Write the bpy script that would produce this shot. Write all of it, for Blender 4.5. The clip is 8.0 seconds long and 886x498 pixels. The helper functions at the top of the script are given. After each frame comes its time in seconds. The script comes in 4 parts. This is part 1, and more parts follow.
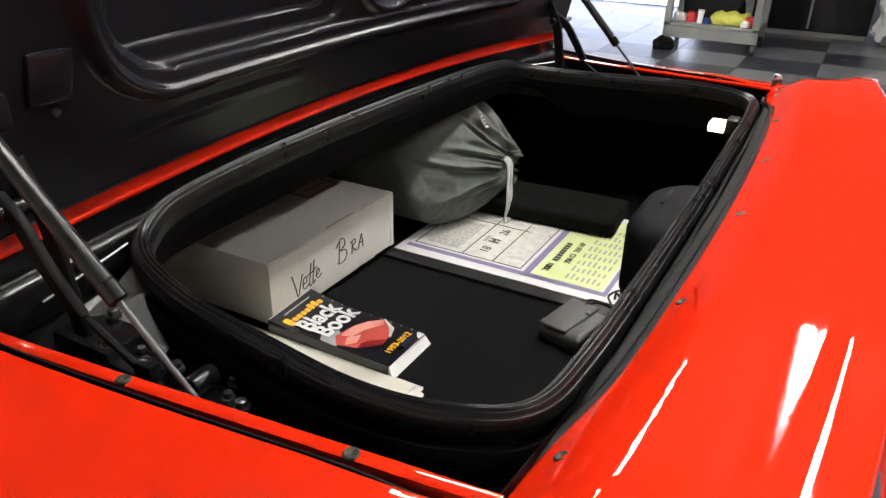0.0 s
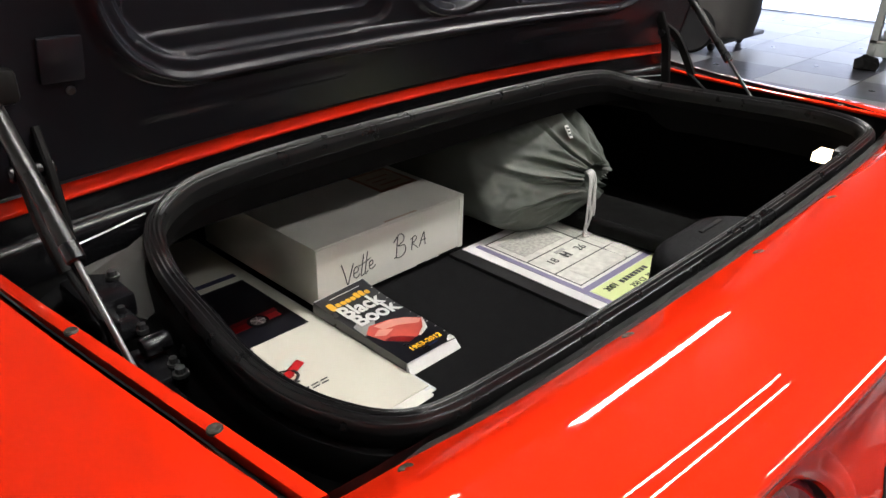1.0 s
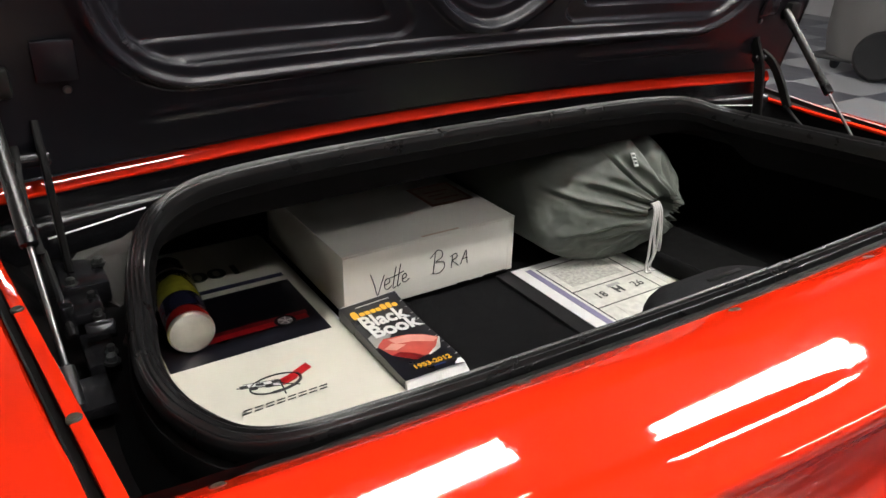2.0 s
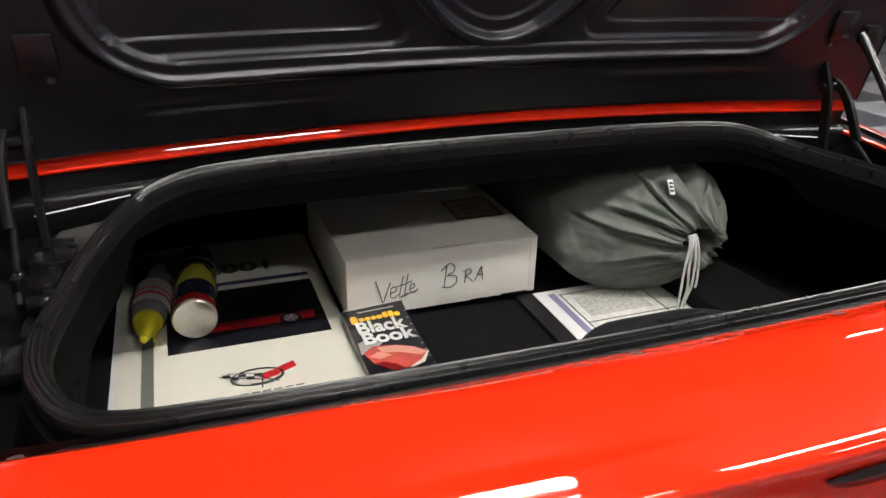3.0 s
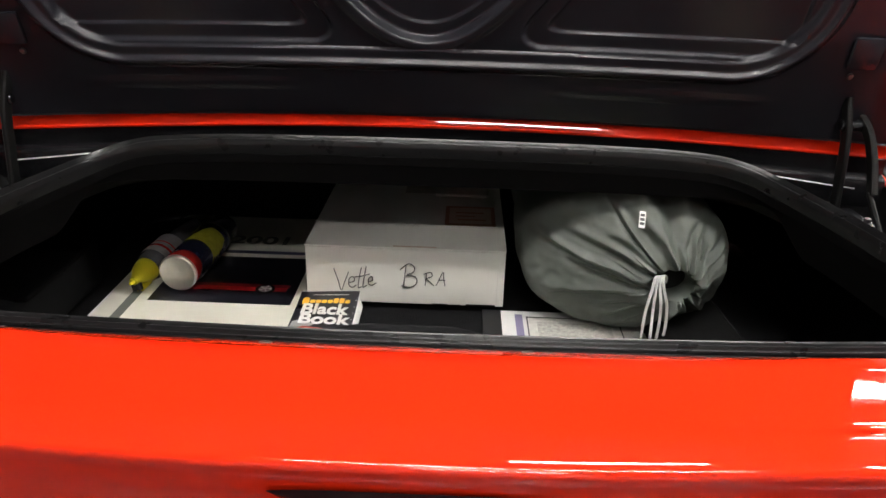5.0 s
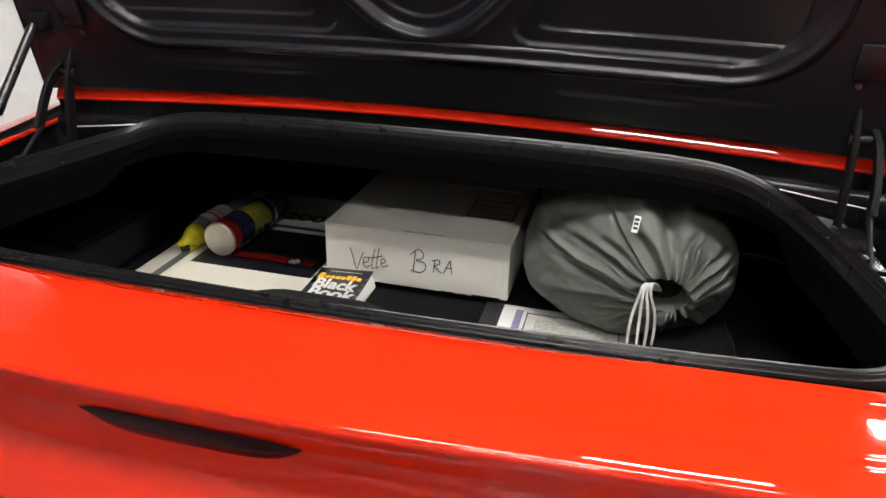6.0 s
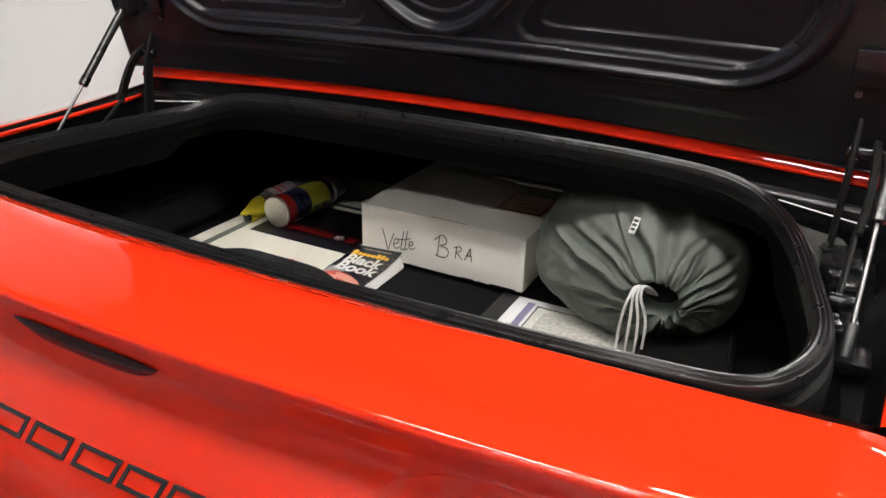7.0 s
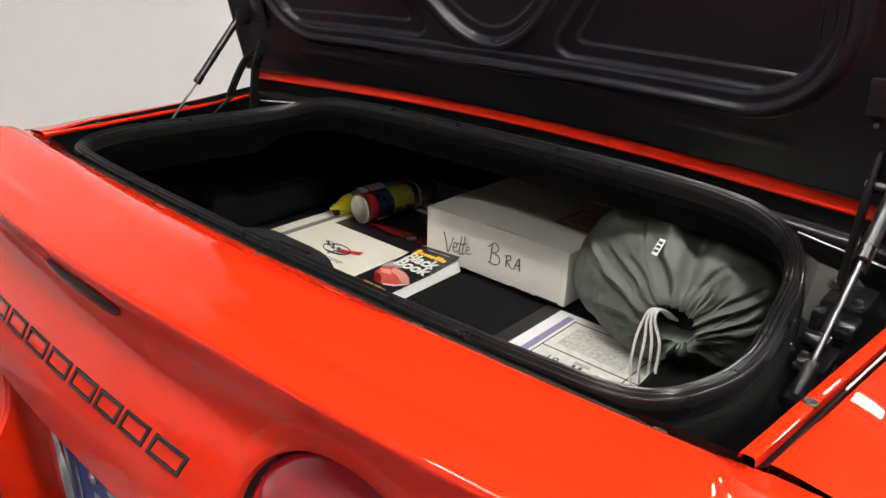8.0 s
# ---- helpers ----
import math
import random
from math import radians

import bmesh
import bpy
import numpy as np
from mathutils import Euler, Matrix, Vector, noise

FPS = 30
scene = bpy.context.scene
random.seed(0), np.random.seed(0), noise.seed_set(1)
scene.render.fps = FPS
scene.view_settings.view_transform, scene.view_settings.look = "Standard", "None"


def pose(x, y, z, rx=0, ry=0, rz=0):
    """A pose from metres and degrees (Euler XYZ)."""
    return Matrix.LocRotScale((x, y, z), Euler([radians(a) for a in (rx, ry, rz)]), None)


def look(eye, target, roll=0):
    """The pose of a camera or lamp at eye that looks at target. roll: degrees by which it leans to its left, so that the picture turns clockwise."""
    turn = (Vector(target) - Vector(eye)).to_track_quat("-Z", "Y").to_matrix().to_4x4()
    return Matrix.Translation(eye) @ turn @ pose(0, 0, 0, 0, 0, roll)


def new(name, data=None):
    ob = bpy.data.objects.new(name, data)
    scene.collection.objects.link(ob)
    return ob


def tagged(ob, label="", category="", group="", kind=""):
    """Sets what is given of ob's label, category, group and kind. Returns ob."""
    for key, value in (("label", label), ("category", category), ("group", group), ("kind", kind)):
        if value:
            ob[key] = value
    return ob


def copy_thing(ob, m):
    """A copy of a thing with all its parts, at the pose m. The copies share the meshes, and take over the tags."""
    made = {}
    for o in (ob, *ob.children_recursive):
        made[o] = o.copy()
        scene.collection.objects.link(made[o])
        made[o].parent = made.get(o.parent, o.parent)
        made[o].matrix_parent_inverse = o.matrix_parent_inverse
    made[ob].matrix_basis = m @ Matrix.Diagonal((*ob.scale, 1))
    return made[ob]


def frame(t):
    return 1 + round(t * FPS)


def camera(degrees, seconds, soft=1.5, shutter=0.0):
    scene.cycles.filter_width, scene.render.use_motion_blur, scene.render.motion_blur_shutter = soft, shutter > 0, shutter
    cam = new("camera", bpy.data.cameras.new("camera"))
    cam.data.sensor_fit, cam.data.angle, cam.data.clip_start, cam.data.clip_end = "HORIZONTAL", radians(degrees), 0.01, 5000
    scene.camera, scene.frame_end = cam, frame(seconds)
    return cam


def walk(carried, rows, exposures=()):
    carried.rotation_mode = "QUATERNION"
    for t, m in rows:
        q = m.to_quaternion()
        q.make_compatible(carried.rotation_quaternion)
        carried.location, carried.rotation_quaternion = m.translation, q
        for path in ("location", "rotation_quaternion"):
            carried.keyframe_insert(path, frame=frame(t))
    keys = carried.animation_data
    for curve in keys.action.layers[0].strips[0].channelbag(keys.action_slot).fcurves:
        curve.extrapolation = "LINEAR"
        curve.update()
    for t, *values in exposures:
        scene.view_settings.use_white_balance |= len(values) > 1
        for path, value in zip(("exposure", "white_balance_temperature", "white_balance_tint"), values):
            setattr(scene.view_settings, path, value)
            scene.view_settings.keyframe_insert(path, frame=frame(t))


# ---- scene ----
cam = camera(62.9, 8.0)
PATH = [
    (0, (-0.8561, 0.0987, 1.2334), (-0.0677, 0.5288, 0.7935), 1.24),
    (0.5, (-0.8126, 0.0280, 1.2366), (-0.0839, 0.5512, 0.7946), 1.47),
    (1, (-0.7492, -0.0465, 1.2384), (-0.0971, 0.5702, 0.7974), 1.37),
    (1.5, (-0.6762, -0.1062, 1.2412), (-0.1008, 0.5855, 0.8047), 1.34),
    (2, (-0.5878, -0.1505, 1.2427), (-0.0975, 0.6078, 0.8130), 1.15),
    (3.5, (-0.2961, -0.2551, 1.2374), (-0.0581, 0.6251, 0.8267), 1.38),
    (4, (-0.1868, -0.2771, 1.2393), (-0.0292, 0.6234, 0.8338), 1.40),
    (4.5, (-0.0664, -0.3032, 1.2328), (0.0074, 0.6090, 0.8298), 1.51),
    (6, (0.2842, -0.3198, 1.2365), (0.0620, 0.5649, 0.8267), 1.60),
    (6.5, (0.3957, -0.3088, 1.2365), (0.0767, 0.5446, 0.8242), 1.68),
    (7, (0.5023, -0.2914, 1.2388), (0.0894, 0.5200, 0.8252), 1.56),
    (7.5, (0.6094, -0.2609, 1.2429), (0.0860, 0.4897, 0.8394), 1.54),
    (8, (0.7008, -0.2220, 1.2430), (0.0927, 0.4659, 0.8468), 1.57),
]
walk(cam, [(t, look(eye, target, roll)) for t, eye, target, roll in PATH])

# ---------- light ----------
scene.view_settings.exposure = 0.0
world = bpy.data.worlds.new("world")
scene.world = world
world.use_nodes = True
world.node_tree.nodes["Background"].inputs["Color"].default_value = (0.75, 0.82, 1.0, 1)
world.node_tree.nodes["Background"].inputs["Strength"].default_value = 0.05
LAMP = 90.0          # strength of the fluorescent diffusers

# ---------- materials ----------
def mat(name, color, rough=0.5, metal=0.0, vary=0.12, scale=20.0, bump=0.0, bump_scale=200.0, coat=0.0, emit=0.0, spec=0.5):
    m = bpy.data.materials.new(name)
    m.use_nodes = True
    nt = m.node_tree
    p = nt.nodes["Principled BSDF"]
    p.inputs["Roughness"].default_value = rough
    p.inputs["Metallic"].default_value = metal
    p.inputs["Specular IOR Level"].default_value = spec
    p.inputs["Coat Weight"].default_value = coat
    p.inputs["Coat Roughness"].default_value = 0.03
    p.inputs["Coat IOR"].default_value = 1.58
    tc = nt.nodes.new("ShaderNodeTexCoord")
    n1 = nt.nodes.new("ShaderNodeTexNoise")
    n1.inputs["Scale"].default_value = scale
    n1.inputs["Detail"].default_value = 6.0
    nt.links.new(tc.outputs["Object"], n1.inputs["Vector"])
    mix = nt.nodes.new("ShaderNodeMix")
    mix.data_type = "RGBA"
    lo = [c * (1 - vary) for c in color]
    hi = [min(1.0, c * (1 + vary)) for c in color]
    mix.inputs[6].default_value = (*lo, 1)
    mix.inputs[7].default_value = (*hi, 1)
    nt.links.new(n1.outputs["Fac"], mix.inputs[0])
    nt.links.new(mix.outputs[2], p.inputs["Base Color"])
    r = nt.nodes.new("ShaderNodeMapRange")
    r.inputs["To Min"].default_value = max(0.0, rough - 0.25 * rough * min(1.0, vary * 4))
    r.inputs["To Max"].default_value = min(1.0, rough + 0.25 * rough * min(1.0, vary * 4))
    nt.links.new(n1.outputs["Fac"], r.inputs["Value"])
    nt.links.new(r.outputs["Result"], p.inputs["Roughness"])
    if bump:
        n2 = nt.nodes.new("ShaderNodeTexNoise")
        n2.inputs["Scale"].default_value = bump_scale
        n2.inputs["Detail"].default_value = 4.0
        nt.links.new(tc.outputs["Object"], n2.inputs["Vector"])
        b = nt.nodes.new("ShaderNodeBump")
        b.inputs["Strength"].default_value = bump
        b.inputs["Distance"].default_value = 0.002
        nt.links.new(n2.outputs["Fac"], b.inputs["Height"])
        nt.links.new(b.outputs["Normal"], p.inputs["Normal"])
    if emit:
        p.inputs["Emission Color"].default_value = (*color, 1)
        p.inputs["Emission Strength"].default_value = emit
    return m


RED = mat("red_paint", (0.70, 0.022, 0.004), 0.5, vary=0.02, scale=3, coat=1.0, spec=0.0)
BLACK_GLOSS = mat("black_gloss", (0.006, 0.006, 0.007), 0.24, vary=0.2, spec=0.35)
BLACK = mat("black_plastic", (0.011, 0.011, 0.012), 0.42, vary=0.2, bump=0.15, bump_scale=900)
LIDBLACK = mat("lid_plastic", (0.0120, 0.0122, 0.0155), 0.25, vary=0.15, scale=8, bump=0.05, bump_scale=1200, spec=0.17)
STRUT = mat("strut_paint", (0.014, 0.014, 0.014), 0.28, vary=0.15, spec=0.3)
CARPET = mat("carpet", (0.0060, 0.0060, 0.0067), 0.95, vary=0.35, scale=60, bump=0.9, bump_scale=1500, spec=0.1)
RUBBER = mat("rubber", (0.008, 0.008, 0.0085), 0.28, vary=0.08, scale=40, bump=0.04, bump_scale=300, spec=0.27)
GAPBLACK = mat("gap_rubber", (0.005, 0.005, 0.005), 0.55, vary=0.2, spec=0.12)
FLANGE = mat("flange_trim", (0.0028, 0.0027, 0.0028), 0.7, vary=0.3, scale=30, spec=0.02)
GUTTER = mat("gutter_paint", (0.004, 0.004, 0.0042), 0.45, vary=0.25, scale=18, bump=0.1, spec=0.14)
COMPOSITE = mat("grey_composite", (0.048, 0.047, 0.044), 0.24, vary=0.25, scale=25, bump=0.12, spec=0.6)
STEEL = mat("steel", (0.16, 0.16, 0.16), 0.38, metal=1.0, vary=0.1)
BRONZE = mat("rubber_plug", (0.025, 0.026, 0.02), 0.5, vary=0.3)
CARD = mat("white_card", (0.79, 0.77, 0.71), 0.75, vary=0.06, scale=18, bump=0.12, bump_scale=120)
BROWN = mat("old_label", (0.60, 0.47, 0.37), 0.7, vary=0.25, scale=60)
RUST = mat("stamp_print", (0.45, 0.24, 0.16), 0.7, vary=0.4, scale=80)
COVERGREY = mat("grey_cover", (0.045, 0.043, 0.042), 0.7, vary=0.3, scale=6, bump=0.4, bump_scale=60)
TAPE = mat("packing_tape", (0.55, 0.52, 0.46), 0.2, vary=0.15, scale=70, bump=0.5, bump_scale=60)
INK = mat("ink", (0.012, 0.012, 0.014), 0.5, vary=0.2)
PAPER = mat("paper", (0.66, 0.64, 0.55), 0.35, vary=0.03, scale=10, coat=0.3)
WHITEPAPER = mat("white_paper", (0.66, 0.66, 0.65), 0.6, vary=0.04)
PAGES = mat("book_pages", (0.80, 0.79, 0.77), 0.8, vary=0.08, scale=300)
PHOTO = mat("photo_dark", (0.008, 0.008, 0.012), 0.3, vary=0.4, scale=12, coat=0.4)
PHOTORED = mat("photo_red", (0.45, 0.012, 0.016), 0.3, vary=0.35, scale=30, coat=0.4)
PHOTODARKRED = mat("photo_dark_red", (0.20, 0.01, 0.012), 0.3, vary=0.3, scale=30, coat=0.4)
BOOKRED = mat("book_red", (0.50, 0.075, 0.055), 0.35, vary=0.3, scale=60, coat=0.4)
PINKPRINT = mat("pink_print", (0.66, 0.30, 0.24), 0.35, vary=0.2, scale=40, coat=0.4)
NAVY = mat("navy_print", (0.015, 0.016, 0.07), 0.35, vary=0.1)
GREYPRINT = mat("grey_print", (0.33, 0.33, 0.32), 0.5, vary=0.15)
STRIPE = mat("grey_stripe", (0.11, 0.115, 0.10), 0.45, vary=0.15)
YELLOW = mat("yellow_print", (0.80, 0.42, 0.03), 0.4, vary=0.05)
PURPLE = mat("purple_print", (0.19, 0.175, 0.30), 0.5, vary=0.08)
LIME = mat("green_card", (0.62, 0.70, 0.33), 0.55, vary=0.05)
NEWSPRINT = mat("newsprint", (0.58, 0.58, 0.53), 0.6, vary=0.35, scale=90)
NEWSGREY = mat("newsprint_grey", (0.42, 0.42, 0.38), 0.6, vary=0.75, scale=160)
FABRIC = mat("bag_fabric", (0.086, 0.096, 0.084), 0.62, vary=0.12, scale=30, bump=0.35, bump_scale=1400)
CORD = mat("white_cord", (0.62, 0.61, 0.60), 0.7, vary=0.15, scale=200, bump=0.6, bump_scale=900)
BLACKCLOTH = mat("black_cloth", (0.009, 0.009, 0.010), 0.85, vary=0.3, bump=0.5, bump_scale=900, spec=0.15)
FOAM = mat("dark_foam", (0.005, 0.005, 0.005), 0.9, vary=0.25, scale=50, bump=0.6, bump_scale=500, spec=0.1)
POUCH = mat("grey_vinyl", (0.075, 0.075, 0.071), 0.4, vary=0.2, bump=0.3, bump_scale=300)
CANYELLOW = mat("can_yellow", (0.30, 0.28, 0.03), 0.20, vary=0.35, scale=90, coat=0.6)
CANBLUE = mat("can_blue", (0.018, 0.020, 0.045), 0.20, vary=0.5, scale=60, coat=0.6)
CANRED = mat("can_red", (0.45, 0.025, 0.022), 0.25, vary=0.3, scale=60, coat=0.6)
CANSTEEL = mat("can_steel", (0.74, 0.71, 0.66), 0.40, metal=1.0, vary=0.2, scale=60)
BOTTLE = mat("smoky_bottle", (0.11, 0.11, 0.12), 0.20, vary=0.3, scale=50, coat=0.7)
BOTTLELABEL = mat("bottle_label", (0.22, 0.21, 0.21), 0.35, vary=0.4, scale=80, coat=0.4)
CAPYELLOW = mat("cap_yellow", (0.62, 0.53, 0.02), 0.4, vary=0.08)
WARMLAMP = mat("warm_lamp", (1.0, 0.76, 0.52), 0.5, emit=9.0)
LENS = mat("brake_lens", (0.022, 0.002, 0.003), 0.25, vary=0.2, spec=0.3)
TAIL = mat("tail_lens", (0.24, 0.004, 0.010), 0.08, vary=0.3, scale=15, coat=1.0)
PLATEBLUE = mat("plate_blue", (0.015, 0.05, 0.22), 0.35, vary=0.1)
CHROME = mat("chrome", (0.75, 0.75, 0.76), 0.12, metal=1.0, vary=0.05)
WALL = mat("white_wall", (0.74, 0.732, 0.722), 0.8, vary=0.03, scale=1.5, bump=0.1, bump_scale=40)
CEIL = mat("ceiling_paint", (0.16, 0.16, 0.165), 0.9, vary=0.15, scale=2)
BOUNCEWALL = mat("grey_wall", (0.70, 0.70, 0.70), 0.8, vary=0.15, scale=2)
SHOPWALL = mat("shop_wall", (0.30, 0.30, 0.31), 0.8, vary=0.15, scale=2)
TILE_L = mat("floor_tile_grey", (0.20, 0.205, 0.215), 0.30, vary=0.15, scale=8, bump=0.1, bump_scale=200)
TILE_D = mat("floor_tile_dark", (0.050, 0.051, 0.062), 0.30, vary=0.25, scale=8, bump=0.1, bump_scale=200)
CARTGREY = mat("cart_paint", (0.20, 0.21, 0.20), 0.45, vary=0.2, scale=10)
DIFFUSER = mat("diffuser", (1.0, 0.97, 0.92), 0.5, emit=LAMP)
FIXTURE = mat("fixture_white", (0.8, 0.8, 0.8), 0.5, vary=0.03)
DAYGLOW = mat("daylight_door", (0.68, 0.76, 1.0), 0.5, emit=4.2)
SHELFRED = mat("red_plastic", (0.5, 0.03, 0.03), 0.5)
RAG = mat("yellow_rag", (0.55, 0.55, 0.10), 0.85, vary=0.3, bump=0.6, bump_scale=60)

# ---------- mesh helpers ----------
CX = 0.012   # the car's middle


def part(name, bm, material, parent=None, label="", smooth=True):
    me = bpy.data.meshes.new(name)
    bm.normal_update()
    bm.to_mesh(me)
    bm.free()
    for p in me.polygons:
        p.use_smooth = smooth
    if isinstance(material, (list, tuple)):
        for m in material:
            me.materials.append(m)
    else:
        me.materials.append(material)
    if smooth:
        me.set_sharp_from_angle(angle=radians(42))
    ob = new(name, me)
    if parent is not None:
        ob.parent = parent
    if label:
        ob["label"] = label
    return ob


def thing(name, label, category, at=(0, 0, 0), group="", kind=""):
    ob = new(name)
    ob.matrix_basis = Matrix.Translation(at)
    return tagged(ob, label, category, group, kind)


def box_bm(x0, x1, y0, y1, z0, z1, bevel=0.0, seg=2):
    bm = bmesh.new()
    bmesh.ops.create_cube(bm, size=1.0)
    for v in bm.verts:
        v.co = Vector((x0 + (v.co.x + .5) * (x1 - x0), y0 + (v.co.y + .5) * (y1 - y0), z0 + (v.co.z + .5) * (z1 - z0)))
    if bevel:
        bmesh.ops.bevel(bm, geom=bm.edges[:], offset=bevel, segments=seg, affect="EDGES", profile=0.5)
    return bm


def grid_bm(rows, closed_u=False, closed_v=False):
    """rows: list of rows of points; quads between them."""
    bm = bmesh.new()
    vs = [[bm.verts.new(p) for p in r] for r in rows]
    n, k = len(vs), len(vs[0])
    for i in range(n if closed_v else n - 1):
        for j in range(k if closed_u else k - 1):
            a, b, c, d = vs[i][j], vs[i][(j + 1) % k], vs[(i + 1) % n][(j + 1) % k], vs[(i + 1) % n][j]
            if len({a, b, c, d}) == 4:
                bm.faces.new((a, b, c, d))
    return bm


def lathe_bm(profile, steps=28, m=None):
    """profile: (radius, height) pairs, turned round z, then moved by m."""
    rows = [[Vector((r * math.cos(2 * math.pi * i / steps), r * math.sin(2 * math.pi * i / steps), h)) for i in range(steps)] for r, h in profile]
    bm = grid_bm(rows, closed_u=True)
    bm.verts.ensure_lookup_table()
    if profile[0][0] > 1e-6:
        bm.faces.new(bm.verts[:steps][::-1])
    if profile[-1][0] > 1e-6:
        bm.faces.new(bm.verts[-steps:])
    if m is not None:
        bmesh.ops.transform(bm, matrix=m, verts=bm.verts)
    bmesh.ops.recalc_face_normals(bm, faces=bm.faces)
    return bm


def along(a, b):
    """pose whose z axis runs from a to b."""
    a, b = Vector(a), Vector(b)
    return Matrix.Translation(a) @ (b - a).to_track_quat("Z", "Y").to_matrix().to_4x4()


def rod_bm(a, b, r, steps=16, r2=None):
    h = (Vector(b) - Vector(a)).length
    r2 = r if r2 is None else r2
    e = min(r, r2) * 0.25
    return lathe_bm([(r - e, 0), (r, e), (r2, h - e), (r2 - e, h)], steps, along(a, b))


def spline(pts, n, closed=False):
    pts = [Vector(p) for p in pts]
    k = len(pts)
    out = []
    segs = k if closed else k - 1
    for i in range(segs):
        p1, p2 = pts[i], pts[(i + 1) % k]
        p0 = pts[(i - 1) % k] if closed or i > 0 else p1 * 2 - p2
        p3 = pts[(i + 2) % k] if closed or i + 2 < k else p2 * 2 - p1
        for j in range(n):
            t = j / n
            out.append(0.5 * (2 * p1 + (p2 - p0) * t + (2 * p0 - 5 * p1 + 4 * p2 - p3) * t * t + (3 * p1 - p0 - 3 * p2 + p3) * t ** 3))
    if not closed:
        out.append(pts[-1])
    return out


def tube_bm(path, r, steps=8, taper=1.0):
    rows = []
    side = Vector((0.3, 0.2, 1)).normalized()
    for i, p in enumerate(path):
        t = (path[min(i + 1, len(path) - 1)] - path[max(i - 1, 0)]).normalized()
        a = t.cross(side)
        if a.length < 1e-4:
            a = t.orthogonal()
        a.normalize()
        b = a.cross(t)
        rr = r * (1 + (taper - 1) * i / max(1, len(path) - 1))
        rows.append([p + (a * math.cos(2 * math.pi * j / steps) + b * math.sin(2 * math.pi * j / steps)) * rr for j in range(steps)])
    bm = grid_bm(rows, closed_u=True)
    bm.verts.ensure_lookup_table()
    bm.faces.new(bm.verts[:steps][::-1])
    bm.faces.new(bm.verts[-steps:])
    bmesh.ops.recalc_face_normals(bm, faces=bm.faces)
    return bm


def plate_bm(path, wide, thick):
    """a flat bar that follows a path in an upright plane; its width lies in that plane."""
    rows = []
    for i, p in enumerate(path):
        t = (path[min(i + 1, len(path) - 1)] - path[max(i - 1, 0)]).normalized()
        w = Vector((0, t.z, -t.y)).normalized() * wide / 2
        x = Vector((thick / 2, 0, 0))
        e = .82
        rows.append([p + w * e + x, p + w + x * .5, p + w - x * .5, p + w * e - x, p - w * e - x, p - w - x * .5, p - w + x * .5, p - w * e + x])
    bm = grid_bm(rows, closed_u=True)
    bm.verts.ensure_lookup_table()
    bm.faces.new(bm.verts[:8][::-1])
    bm.faces.new(bm.verts[-8:])
    bmesh.ops.recalc_face_normals(bm, faces=bm.faces)
    return bm


def slab_bm(corners, z0, z1):
    """an upright prism over a plan outline (anticlockwise)."""
    bm = bmesh.new()
    lo = [bm.verts.new((x, y, z0)) for x, y in corners]
    hi = [bm.verts.new((x, y, z1)) for x, y in corners]
    bm.faces.new(lo[::-1])
    bm.faces.new(hi)
    for i in range(len(lo)):
        j = (i + 1) % len(lo)
        bm.faces.new((lo[i], lo[j], hi[j], hi[i]))
    return bm


def text_part(name, body, size, m, material, parent, thick=0.0003, shear=0.0, bold=0.0, squeeze=1.0):
    cu = bpy.data.curves.new(name, "FONT")
    cu.body, cu.size, cu.extrude, cu.shear, cu.offset = body, size, thick, shear, bold
    cu.align_x = "CENTER"
    cu.align_y = "CENTER"
    tmp = bpy.data.objects.new(name, cu)
    scene.collection.objects.link(tmp)
    me = bpy.data.meshes.new_from_object(tmp.evaluated_get(bpy.context.evaluated_depsgraph_get()))
    bpy.data.objects.remove(tmp)
    me.transform(m @ Matrix.Diagonal((squeeze, 1, 1, 1)))
    me.materials.clear()
    me.materials.append(material)
    ob = new(name, me)
    ob.parent = parent
    return ob


def smooth(a, b, x):
    t = min(1.0, max(0.0, (x - a) / (b - a)))
    return t * t * (3 - 2 * t)


# ---------- the garage ----------
def wall_slab(name, label, x0, x1, y0, y1, z0, z1, material):
    ob = part(name, box_bm(x0, x1, y0, y1, z0, z1), material, smooth=False)
    return tagged(ob, label, "wall", kind="structure")


def build_garage():
    wall_slab("wall_west", "plain white painted garage wall", -3.4, -3.2, -5.2, 8, 0, 3.0, WALL)
    wall_slab("wall_north", "plain white painted garage wall", -3.2, 9, 8, 8.2, 0, 3.0, WALL)
    # south wall is never in view; its distance and pale grey bounce fill light
    wall_slab("wall_south", "plain grey painted workshop wall, unseen, placed to bounce light", -3.2, 9, -4.4, -4.2, 0, 3.0, BOUNCEWALL)
    wall_slab("wall_east", "grey workshop wall with a bright doorway", 9, 9.2, -5.2, 8, 0, 3.0, SHOPWALL)
    ob = part("ceiling", box_bm(-3.4, 9.2, -6.2, 8.2, 3.0, 3.15), CEIL, smooth=False)
    tagged(ob, "dark painted workshop ceiling", "ceiling", kind="structure")


build_garage()


def ceiling_light(at, length):
    t = thing("ceiling_light", "long white fluorescent ceiling light with two bright strips", "ceiling light", at, "ceiling lights in rows")
    part("frame", box_bm(-length / 2, length / 2, -.11, .11, .02, .07, .006), FIXTURE, t)
    for y in (-.052, .052):
        part("diffuser", box_bm(-length / 2 + .012, length / 2 - .012, y - .035, y + .035, 0, .02, .006), DIFFUSER, t)
    return t


